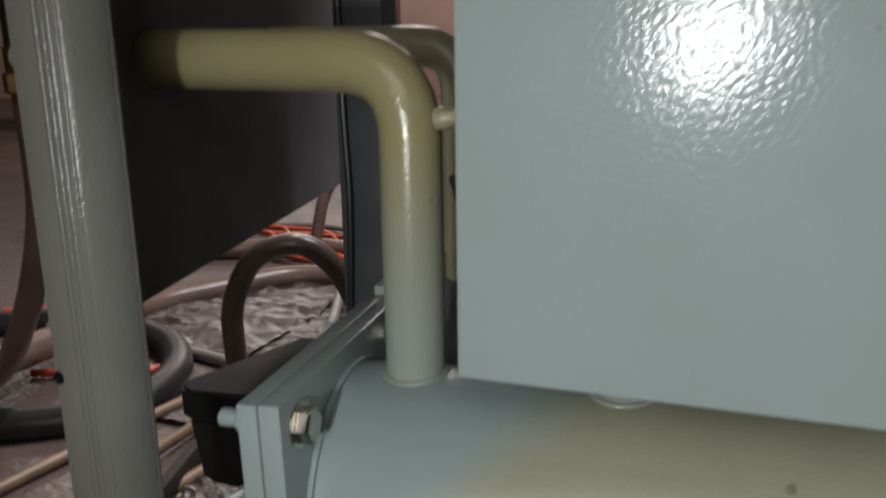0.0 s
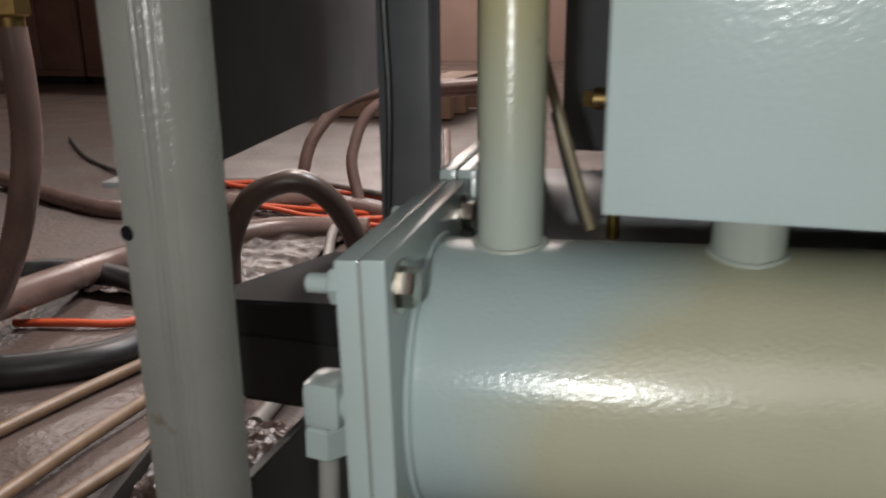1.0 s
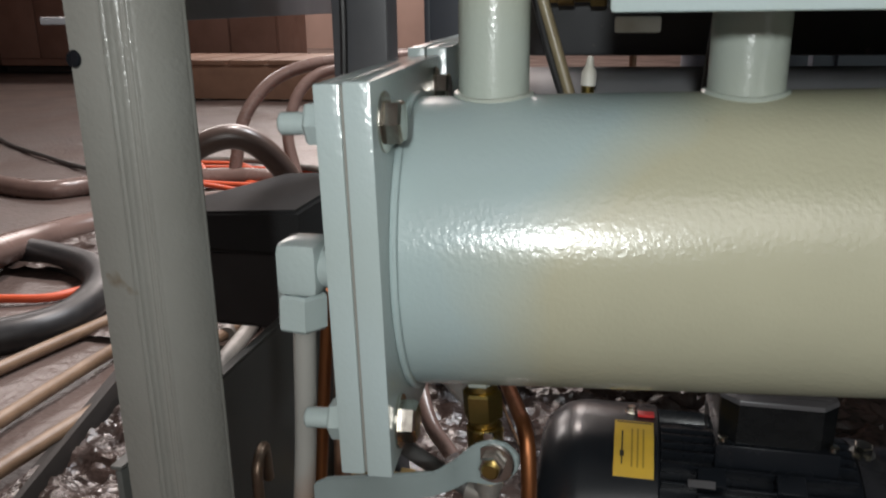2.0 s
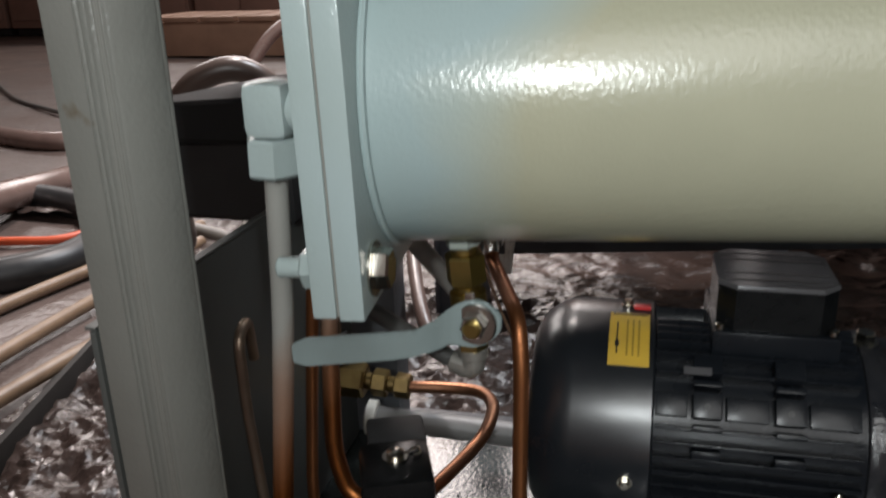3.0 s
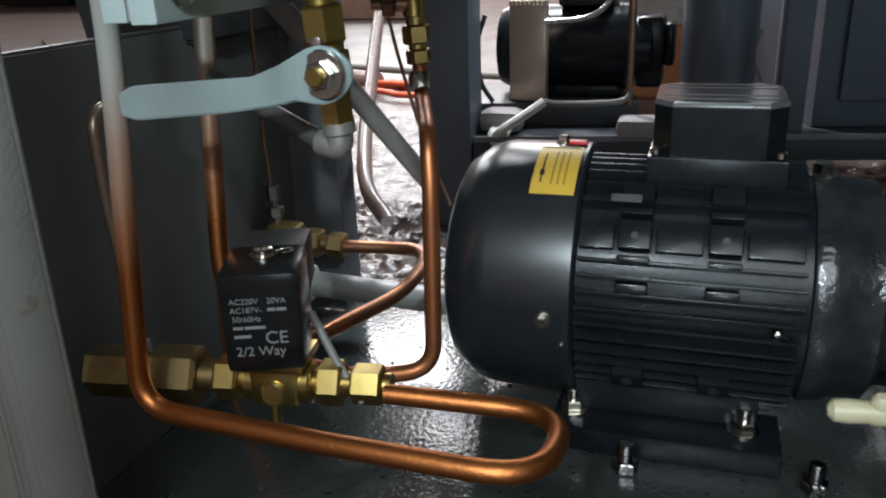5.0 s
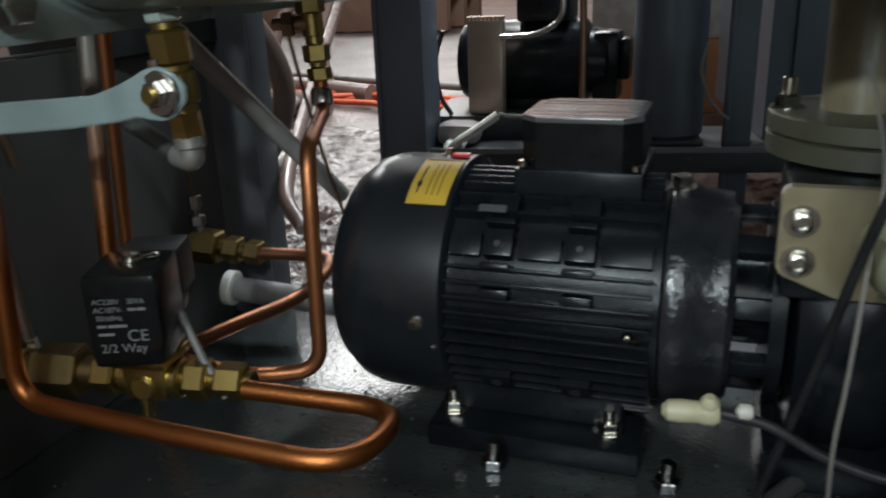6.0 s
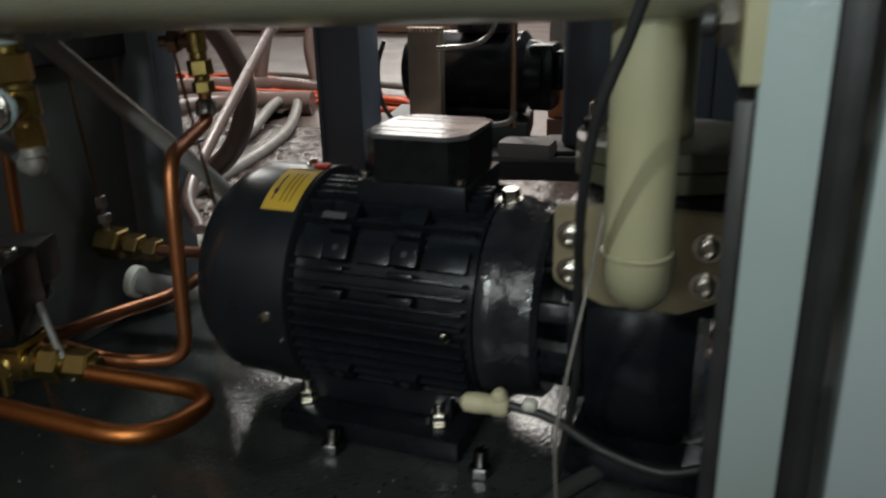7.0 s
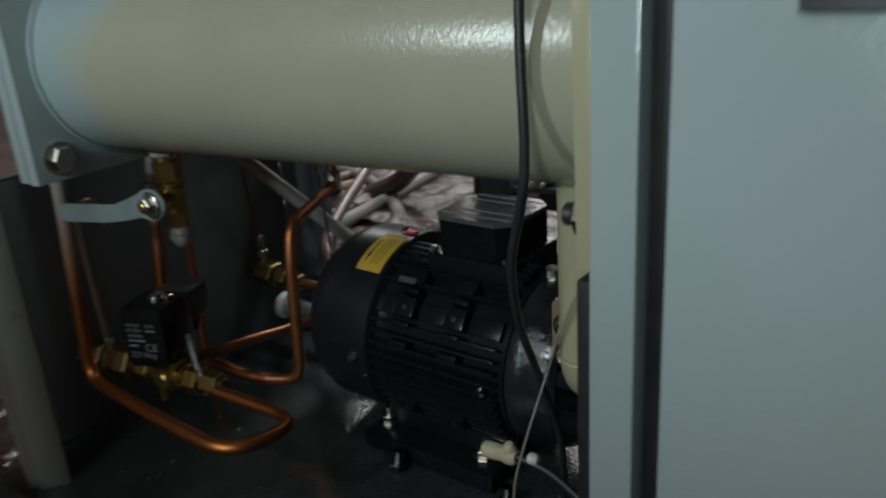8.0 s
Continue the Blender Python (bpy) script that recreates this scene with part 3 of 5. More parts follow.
# ---- motor and pump ----
def motor():
    ay, az = 0.554, 0.083
    t = thing("electric_motor", (0.03, ay, -0.012), "black painted finned electric motor with a yellow label", "motor")
    part("fan_cowl", lathe([(0.045, 0), (0.066, 0.002), (0.0735, 0.006), (0.0835, 0.019), (0.0865, 0.028), (0.0875, 0.034), (0.0875, 0.0875), (0.0855, 0.089)], (-0.119, ay, az), (1, 0, 0), 72), COWL, t)
    part("stator", lathe([(0.0735, 0), (0.0745, 0.001), (0.0745, 0.136)], (-0.031, ay, az), (1, 0, 0), 64), BLACK, t)
    fin = box(-0.029, 0.101, -0.0011, 0.0011, 0.072, 0.0845, bevel=0.0005)
    first = mesh_object("cooling_fin", fin, BLACK)
    first.parent = t
    k = 0
    for a in [5, 10.5, 16, 21.5, 29, 38.5, 65, 72] + list(range(79, 147, 7)) + list(range(214, 331, 6)):
        ob = first if k == 0 else new("cooling_fin", first.data)
        ob.parent = t
        ob.matrix_basis = Matrix.Translation((-0.03, 0, az + 0.012)) @ Matrix.Rotation(radians(a), 4, "X")
        k += 1
    for x in (-0.005, 0.047):
        for a, wide, tall in ((34.5, 0.0145, 0.0872), (44, 0.0045, 0.0875), (53.5, 0.018, 0.0855), (64, 0.004, 0.0882), (76, 0.006, 0.0866), (120, 0.013, 0.0885)):
            turn = Matrix.Translation((0, ay, az)) @ Matrix.Rotation(radians(a), 4, "X")
            b = part("boss", add_box(bmesh.new(), x, x + 0.019, -wide / 2, wide / 2, 0.07, tall, 0.0012, turn), BLACK, t)
            if a in (53.5, 120):
                part("tapped_hole", add_rod(bmesh.new(), turn @ Vector((x + 0.0095, -0.001, tall - 0.001)), turn @ Vector((x + 0.0095, -0.001, tall + 0.0004)), 0.0036 if a == 120 else 0.0022, 12), INK, b)
    for x0, x1 in ((-0.029, -0.008), (0.017, 0.044), (0.069, 0.100)):
        turn = Matrix.Translation((0, ay, az)) @ Matrix.Rotation(radians(54), 4, "X")
        part("side_pad", add_box(bmesh.new(), x0, x1, -0.0078, 0.0078, 0.07, 0.0800, 0.001, turn), BLACK, t)
    part("end_bell", lathe([(0.070, 0), (0.0745, 0.002), (0.0755, 0.005), (0.0745, 0.017), (0.0715, 0.021), (0.0705, 0.039), (0.066, 0.043), (0.04, 0.044)], (0.1045, ay, az), (1, 0, 0), 64), WETBLACK, t)
    lan = part("lantern", lathe([(0.030, 0), (0.030, 0.02), (0.066, 0.021), (0.066, 0.03)], (0.147, ay, az), (1, 0, 0), 48), BLACK, t)
    for a in (38, 74, 110, 180, 250, 322):
        turn = Matrix.Translation((0, ay, az)) @ Matrix.Rotation(radians(a), 4, "X")
        part("lantern_bar", add_box(bmesh.new(), 0.1475, 0.169, -0.0065, 0.0065, 0.055, 0.0655, 0.002, turn), BLACK, lan)
    # terminal box with chamfered corners and a ribbed lid
    def oct_prism(x0, x1, y0, y1, z0, z1, c, top=0.0):
        bm = bmesh.new()
        def ring(i, z):
            p = [(x0 + c, y0), (x1 - c, y0), (x1, y0 + c), (x1, y1 - c), (x1 - c, y1), (x0 + c, y1), (x0, y1 - c), (x0, y0 + c)]
            cx, cy = (x0 + x1) / 2, (y0 + y1) / 2
            return [bm.verts.new((cx + (x - cx) * (1 - i), cy + (y - cy) * (1 - i), z)) for x, y in p]
        rings = [ring(0, z0), ring(0, z1 - 0.002), ring(top, z1)]
        for a, b in zip(rings, rings[1:]):
            for q in range(8):
                bm.faces.new((a[q], a[(q + 1) % 8], b[(q + 1) % 8], b[q]))
        bm.faces.new(rings[-1]), bm.faces.new(list(reversed(rings[0])))
        return bm
    part("terminal_base", box(0.007, 0.089, 0.518, 0.600, 0.148, 0.173, bevel=0.002), BLACK, t)
    tb = part("terminal_box", oct_prism(0.0095, 0.0865, 0.5215, 0.598, 0.1732, 0.2028, 0.011, 0.0), PLASTIC, t, sharp=30)
    lid = part("lid", oct_prism(0.0090, 0.0870, 0.5210, 0.5985, 0.2030, 0.2062, 0.0115, 0.015), LIDM, tb, "black lid with four grooves, coloured grey for the sheen on top", sharp=30)
    # Flat dark strips for the grooves; their shade is in the ink colour.
    for y in (0.532, 0.546, 0.574, 0.587):
        part("groove", box(0.014, 0.082, y, y + 0.0034, 0.2060, 0.2064, bevel=0), INK, lid)
    for x in (0.012, 0.084):
        part("lid_screw", add_rod(bmesh.new(), (x, 0.5225, 0.1733), (x, 0.5225, 0.178), 0.0035, 12, 0.0008), ZINC, tb, "bright screw")
    # feet
    for y0, y1, s in ((0.467, 0.515, 1), (0.593, 0.641, -1)):
        f = part("foot", box(-0.042, 0.099, y0, y1, -0.011, 0.0055, bevel=0.002), BLACK, t)
        part("foot_web", box(-0.03, 0.085, *((y0 + 0.026, y1 + 0.02) if s > 0 else (y0 - 0.02, y1 - 0.026)), 0.006, 0.03, bevel=0.003), BLACK, f)
        for x in (-0.030, 0.077):
            y = 0.490 if s > 0 else 0.618
            nut = part("foot_bolt", add_hex(bmesh.new(), (x, y, 0.007), (0, 0, 1), 0.013, 0.007, 0.3), ZINC, f, "bright steel nut on a stud")
            part("stud", add_rod(bmesh.new(), (x, y, 0.0135), (x, y, 0.022), 0.004, 14, 0.0008), ZINC, nut)
            part("washer", rod((x, y, 0.0056), (x, y, 0.0069), 0.010, 20), ZINC, nut)
    # label bent round the cowl
    def patch(x0, x1, a0, a1, r, n=8):
        bm = bmesh.new()
        rows = []
        for q in range(n + 1):
            a = radians(a0 + (a1 - a0) * q / n)
            rows.append([bm.verts.new((x, ay - math.sin(a) * rr, az + math.cos(a) * rr)) for x, rr in ((x0, r), (x1, r), (x1, r - 0.0006), (x0, r - 0.0006))])
        for a, b in zip(rows, rows[1:]):
            for q in range(4):
                bm.faces.new((a[q], a[(q + 1) % 4], b[(q + 1) % 4], b[q]))
        bm.faces.new(rows[0]), bm.faces.new(list(reversed(rows[-1])))
        return bm
    lab = part("label", patch(-0.0625, -0.0345, 6, 39, 0.0882), YELLOW, t, "yellow rotation label")
    part("label_border", patch(-0.061, -0.036, 7.0, 7.6, 0.0885), INK, lab)
    part("arrow", patch(-0.0574, -0.0563, 14, 33, 0.0885), INK, lab, "black arrow bar")
    part("arrow_head", patch(-0.0583, -0.0554, 26, 29, 0.0886), INK, lab)
    for x in (-0.0505, -0.0465, -0.0425):
        part("text_line", patch(x, x + 0.0012, 12, 34, 0.0884), LABELINK, lab, "faint printed line")
    part("white_mark", patch(-0.0115, 0.0068, 36.8, 40.4, 0.0876, 3), LIDM, t, "small pale sticker")
    eye = part("lifting_bolt", add_hex(bmesh.new(), (0.1115, 0.5515, 0.1583), (0, -0.1, 1), 0.0115, 0.0075, 0.3), ZINC, t, "bright bolt on the end bell")
    part("washer", rod((0.1115, 0.5517, 0.1570), (0.1115, 0.5515, 0.1585), 0.0088, 18), ZINC, eye)
    # cowl screws
    for x, a in ((-0.047, 92), (-0.0505, -3), (-0.036, 104)):
        d = Vector((0, -math.sin(radians(a)), math.cos(radians(a))))
        p = Vector((x, ay, az)) + d * 0.087
        w = part("cowl_screw", rod(p, p + d * 0.0018, 0.0052 if a != 104 else 0.0022, 18), ZINC, t, "bright cowl screw")
        if a != 104:
            part("screw_head", add_hex(bmesh.new(), p + d * 0.0018, d, 0.0062, 0.004), ZINC, w)
    part("red_tab", box(-0.046, -0.034, 0.551, 0.558, 0.171, 0.1732, bevel=0.0005), RED, t, "small red plastic tab")
    part("grease_nipple", add_rod(add_hex(bmesh.new(), (0.087, 0.4745, 0.083), (0.6, -0.8, 0), 0.006, 0.004), (0.089, 0.472, 0.083), (0.094, 0.4655, 0.083), 0.0018, 10), ZINC, t, "pale metal grease nipple")
    return t


motor()


def pump():
    t = thing("water_pump", (0.21, 0.55, -0.012), "dark painted centrifugal pump, oily and worn", "pump")
    part("volute", lathe([(0.05, 0), (0.088, 0.004), (0.094, 0.02), (0.094, 0.055), (0.086, 0.07), (0.05, 0.074)], (0.178, 0.56, 0.085), (1, 0, 0), 56), BLACK, t)
    part("outlet_boss", box(0.168, 0.261, 0.4655, 0.53, 0.12, 0.184, bevel=0.006), BLACK, t)
    part("foot", box(0.17, 0.27, 0.48, 0.64, -0.011, 0.012, bevel=0.003), BLACK, t)
    part("neck", lathe([(0.034, 0), (0.032, 0.01), (0.036, 0.03)], (0.2185, 0.552, 0.155), (0, 0, 1), 32), BLACK, t)
    part("top_flange", lathe([(0.058, 0), (0.0605, 0.001), (0.0605, 0.012), (0.058, 0.013)], (0.2185, 0.552, 0.185), (0, 0, 1), 40), OLIVE, t, "dirty dark olive flange")
    u = thing("suction_pipe", (0.2185, 0.552, 0.2), "dirty khaki painted pipe with a flange on the pump", "pipe")
    part("pipe", pipe([(0.2095, 0.552, 0.2), (0.2095, 0.556, 0.25), (0.2095, 0.575, 0.34)], 0.0222, 0.03, 32), DIRTKHAKI, u)
    part("pipe_flange", lathe([(0.058, 0), (0.0605, 0.001), (0.0605, 0.011), (0.058, 0.012)], (0.2185, 0.552, 0.1985), (0, 0, 1), 40), OLIVE, u, "dirty dark olive flange")
    for x in (0.169, 0.268):
        b = part("flange_bolt", add_hex(bmesh.new(), (x, 0.552, 0.2106), (0, 0, 1), 0.0135, 0.008, 0.3), ZINC, u, "bright bolt and nut")
        part("stud", rod((x, 0.552, 0.2186), (x + 0.0003, 0.552, 0.229), 0.0042, 12, 0.0008), ZINC, b)
        part("washer", rod((x, 0.552, 0.2100), (x, 0.552, 0.2112), 0.0105, 20), ZINC, b)
    part("drain_plug", add_hex(bmesh.new(), (0.262, 0.50, 0.10), (0, -1, 0), 0.012, 0.012), CHROME, t, "small metal plug")
    return t


pump()


# ---- pipework ----
def copper_loop():
    t = thing("copper_pipe", (-0.23, 0.32, 0.075), "bright copper pipe bent into a long loop", "pipe", "copper pipes")
    line = rounded([(-0.2080, 0.317, 0.338), (-0.2150, 0.324, 0.26), (-0.2325, 0.3215, 0.0755), (-0.12, 0.309, 0.0805)], 0.024)
    line += rounded([(-0.10, 0.308, 0.0815), (-0.016, 0.304, 0.0820), (-0.016, 0.374, 0.073), (-0.112, 0.366, 0.076)], 0.033)[1:]
    part("tube", add_sweep(bmesh.new(), line, 0.0055, 20), SPRAYCOPPER, t)
    e = part("elbow_fitting", box(-0.2158, -0.1955, 0.303, 0.327, 0.345, 0.370, bevel=0.005), GREY, t, "grey painted elbow fitting")
    part("elbow_nut", add_hex(bmesh.new(), (-0.2078, 0.315, 0.345), (-0.05, 0.02, -1), 0.0215, 0.018, 0.2), GREY, e, "grey painted compression nut")
    part("elbow_spigot", rod((-0.197, 0.315, 0.357), (-0.187, 0.315, 0.357), 0.0095, 20), GREY, e)
    return t


copper_loop()


def hexstack(bm, at, d, steps):
    """Hexagons and round necks one after the other along d: (across, length, is_hex)."""
    p, d = Vector(at), Vector(d).normalized()
    for w, h, is_hex in steps:
        if is_hex:
            add_hex(bm, p, d, w, h)
        else:
            add_rod(bm, p, p + d * h, w / 2, 20, 0.0006)
        p = p + d * h
    return bm


def lettering(name, text, size, m, mat, parent):
    c = bpy.data.curves.new(name, "FONT")
    c.body, c.size, c.extrude = text, size, 0.00015
    c.align_x = "LEFT"
    tmp = bpy.data.objects.new(name, c)
    scene.collection.objects.link(tmp)
    bpy.context.view_layer.update()
    me = bpy.data.meshes.new_from_object(tmp.evaluated_get(bpy.context.evaluated_depsgraph_get()))
    bpy.data.objects.remove(tmp)
    me.transform(m)
    me.materials.clear()
    me.materials.append(mat)
    ob = new(name, me)
    ob.parent = parent
    return ob


def solenoid():
    t = thing("solenoid_valve", (-0.1735, 0.366, 0.06), "brass solenoid valve with a black coil block", "valve", turn=8)
    w, d, h = 0.041, 0.072, 0.0555
    body = box(-0.0135, 0.0135, -0.0125, 0.0125, 0.006, 0.030, bevel=0.003)
    add_box(body, -0.0175, 0.0175, -0.0165, 0.0165, 0.0285, 0.0337, 0.0012)
    for k in (-1, 1):
        add_rod(body, (k * 0.009, 0, 0.016), (k * 0.0196, 0, 0.016), 0.0118, 24, 0.0015)
    add_rod(body, (0, -0.004, 0.014), (0, -0.0155, 0.015), 0.0075, 20, 0.0015)
    part("valve_body", body, BRASS, t, local=True)
    part("side_hex", hexstack(bmesh.new(), (-0.0195, 0, 0.016), (-1, 0, 0), [(0.016, 0.003, False), (0.0225, 0.014, True)]), BRASS, t, local=True)
    part("side_hex", hexstack(bmesh.new(), (0.0195, 0, 0.016), (1, 0, 0), [(0.016, 0.003, False), (0.0225, 0.014, True)]), BRASS, t, local=True)
    part("end_nut", hexstack(bmesh.new(), (0.036, 0.0, 0.016), (1, 0, 0), [(0.0135, 0.005, False), (0.0195, 0.017, True), (0.0135, 0.005, False)]), BRASS, t, local=True)
    part("end_nut", hexstack(bmesh.new(), (-0.036, 0.0, 0.016), (-1, 0, 0), [(0.019, 0.010, False), (0.029, 0.030, True), (0.020, 0.008, False), (0.026, 0.03, True)]), GREASYBRASS, t, "tarnished brass end nut", local=True)
    part("drain_stem", rod((0.0, -0.012, 0.016), (0.0, -0.013, -0.004), 0.0032, 14, 0.0006), BRASS, t, local=True)
    TURNED = Matrix.Rotation(radians(13), 4, "Z")

    def spin(bm):
        bmesh.ops.transform(bm, matrix=TURNED, verts=bm.verts)
        return bm

    coil = part("coil", spin(box(-w / 2 - 0.0022, w / 2 - 0.0022, -0.026, 0.019, 0.0348, 0.034 + h, bevel=0.0045)), PLASTIC, t, "black moulded coil block", local=True)
    part("plug", spin(box(-w / 2 + 0.0034, w / 2 - 0.0022, 0.0175, -0.024 + d, 0.0590, 0.0332 + h, bevel=0.003)), DUSTPLASTIC, coil, "dusty black cable plug behind the coil", local=True)
    part("plug_boss", spin(box(-w / 2 + 0.006, w / 2 - 0.004, 0.0192, 0.034, 0.0480, 0.0588, bevel=0.003)), PLASTIC, coil, local=True)
    part("coil_clip", spin(lathe([(0.0075, 0), (0.0075, 0.0012), (0.005, 0.0012), (0.005, 0.004), (0.003, 0.005), (0, 0.005)], (-0.002, 0.0, 0.034 + h), (0, 0, 1), 24)), ZINC, coil, "bright clip and stem", local=True)
    part("clip_wire", spin(add_sweep(bmesh.new(), smooth_line([(0.004, 0.002, 0.0907), (0.011, 0.006, 0.0910), (0.0125, 0.0, 0.0910), (0.008, -0.002, 0.0910)], 5), 0.0008, 8)), ZINC, coil, local=True)
    # printing on the front face
    y = -0.0264
    up = Matrix(((1, 0, 0, 0), (0, 0, -1, y), (0, 1, 0, 0), (0, 0, 0, 1)))
    for text, x, z, s in (("AC220V", -0.0172, 0.0737, 0.0042), ("20VA", 0.0015, 0.0737, 0.0042), ("AC187V-", -0.0172, 0.0689, 0.0042), ("50/60Hz", -0.0165, 0.0641, 0.0042), ("2/2 Way", -0.0165, 0.0450, 0.0073), ("CE", -0.0012, 0.0515, 0.0098)):
        lettering("printing", text, s, TURNED @ up @ Matrix.Translation((x, z, 0)), PRINT, coil)
    for z, spans in ((0.0704, ((0.0015, 0.0056), (0.0062, 0.0110))), (0.0608, ((-0.0165, -0.0115), (-0.0107, -0.0003))), (0.0560, ((-0.0165, -0.0079),))):
        for x0, x1 in spans:
            part("printed_bar", spin(box(x0, x1, y - 0.0001, y + 0.0002, z - 0.0009, z + 0.0007, bevel=0)), PRINT, coil, local=True)
    part("cable_tie", add_sweep(bmesh.new(), [Vector((0.017, 0.010, 0.053)), Vector((0.032, 0.001, 0.029)), Vector((0.0475, -0.006, 0.008))], 0.0024, 10), DRAINM, t, "grey plastic tie", local=True)
    return t


solenoid()


def ball_valve():
    t = thing("ball_valve", (-0.136, 0.378, 0.2), "brass ball valve with a grey painted lever", "valve", "ball valves")
    d = Vector((0.006, 0.003, -0.09)).normalized()
    part("valve_body", hexstack(bmesh.new(), Vector((-0.1352, 0.3705, 0.296)) + d * 0.018, d, [(0.0145, 0.004, False), (0.0185, 0.017, True), (0.0150, 0.004, False), (0.0195, 0.016, False), (0.0150, 0.006, False)]), BRASS, t)
    part("valve_neck", hexstack(bmesh.new(), (-0.1352, 0.3705, 0.296), d, [(0.016, 0.012, False), (0.0165, 0.006, True)]), SPRAYED, t, "neck with grey overspray")
    part("stem_boss", add_rod(bmesh.new(), (-0.1315, 0.371, 0.2455), (-0.1255, 0.352, 0.245), 0.0075, 20), BRASS, t)
    lv = bmesh.new()
    path = [Vector(p) for p in ((-0.1105, 0.3485, 0.2462), (-0.1130, 0.3481, 0.2461), (-0.1175, 0.3475, 0.246), (-0.1235, 0.3467, 0.2458), (-0.1300, 0.3458, 0.2454), (-0.1355, 0.3445, 0.2445), (-0.1415, 0.338, 0.242), (-0.150, 0.331, 0.240), (-0.162, 0.328, 0.239), (-0.203, 0.3195, 0.2365), (-0.2095, 0.3185, 0.236))]
    half = [0.0035, 0.0072, 0.0112, 0.0130, 0.0120, 0.0098, 0.0085, 0.0070, 0.0074, 0.0076, 0.0048]
    n = Vector((-0.25, -0.95, 0)).normalized()
    rows = [[lv.verts.new(p + Vector((0, 0, s * hh)) + n * q) for s, q in ((1, 0.0016), (1, -0.0016), (-1, -0.0016), (-1, 0.0016))] for p, hh in zip(path, half)]
    for a, b in zip(rows, rows[1:]):
        for q in range(4):
            lv.faces.new((a[q], a[(q + 1) % 4], b[(q + 1) % 4], b[q]))
    lv.faces.new(rows[0]), lv.faces.new(list(reversed(rows[-1])))
    bmesh.ops.bevel(lv, geom=list(lv.edges), offset=0.0007, segments=2, affect="EDGES")
    lever = part("lever", lv, LEVERPAINT, t, "grey-blue painted lever", sharp=60)
    part("lever_washer", rod((-0.1232, 0.3475, 0.2460), (-0.1234, 0.3440, 0.2460), 0.0112, 24, 0.0008), CHROME, lever, "bright washer")
    part("lever_nut", add_hex(bmesh.new(), (-0.1233, 0.3442, 0.2460), (-0.1, -1, 0), 0.0118, 0.005, 0.2), CHROME, lever, "bright lever nut")
    part("stem_end", rod((-0.1234, 0.3400, 0.2460), (-0.1237, 0.3365, 0.2460), 0.0046, 16, 0.0008), BRASS, lever, "brass stem end")
    part("stop_tab", box(-0.1285, -0.1235, 0.346, 0.349, 0.254, 0.262, bevel=0.001), CHROME, lever, "small stop tab")
    part("end_nut", hexstack(bmesh.new(), (-0.1312, 0.3725, 0.2325), d, [(0.0150, 0.0135, True), (0.0120, 0.003, False)]), BRASS, t)
    el = part("elbow", pipe([(-0.1303, 0.3730, 0.2170), (-0.1300, 0.3732, 0.2065), (-0.1420, 0.3765, 0.2085)], 0.0066, 0.008, 18), PALENICKEL, t, "dull nickel plated elbow")
    part("elbow_collar", lathe([(0.0070, 0), (0.0082, 0.001), (0.0082, 0.006), (0.0070, 0.007)], (-0.1305, 0.3729, 0.2205), d, 20), PALENICKEL, el)
    part("elbow_arm", pipe([(-0.1400, 0.3760, 0.2082), (-0.172, 0.385, 0.2200), (-0.215, 0.40, 0.236)], 0.0050, 0.02, 16), DARKTUBE, el, "dark hose on the elbow")
    return t


ball_valve()


def far_valve():
    t = thing("ball_valve", (-0.147, 0.55, 0.2), "narrow brass valve under the rear vessel", "valve", "ball valves")
    part("valve_body", hexstack(bmesh.new(), (-0.164, 0.577, 0.296), (0.006, 0, -0.09), [(0.013, 0.014, False), (0.019, 0.013, True), (0.0165, 0.016, False), (0.014, 0.006, False), (0.018, 0.013, True), (0.013, 0.004, False), (0.016, 0.01, True)]), BRASS, t)
    part("side_port", hexstack(bmesh.new(), (-0.164, 0.575, 0.262), (-1, -0.3, 0), [(0.012, 0.01, False), (0.017, 0.009, True), (0.009, 0.008, False)]), OLDCOPPER, t)
    part("capillary", hose([(-0.18, 0.57, 0.262), (-0.17, 0.565, 0.225), (-0.148, 0.55, 0.17), (-0.124, 0.53, 0.13)], 0.0014, 8), OLDCOPPER, t)
    u = thing("copper_pipe", (-0.115, 0.467, 0.06), "bent copper pipe standing beside the motor cowl", "pipe", "copper pipes")
    part("tube", add_sweep(bmesh.new(), rounded([(-0.159, 0.577, 0.222), (-0.157, 0.574, 0.198), (-0.1215, 0.480, 0.190), (-0.1182, 0.4715, 0.16), (-0.1187, 0.4655, 0.036), (-0.165, 0.443, 0.036), (-0.205, 0.43, 0.05)], 0.02), 0.0055, 18), COPPER, u)
    part("ferrule", lathe([(0.0065, 0), (0.0085, 0.003), (0.0085, 0.012), (0.0065, 0.014)], (-0.159, 0.577, 0.215), (0.04, -0.1, -1), 20), CHROME, u, "silver coloured flare nut")


far_valve()


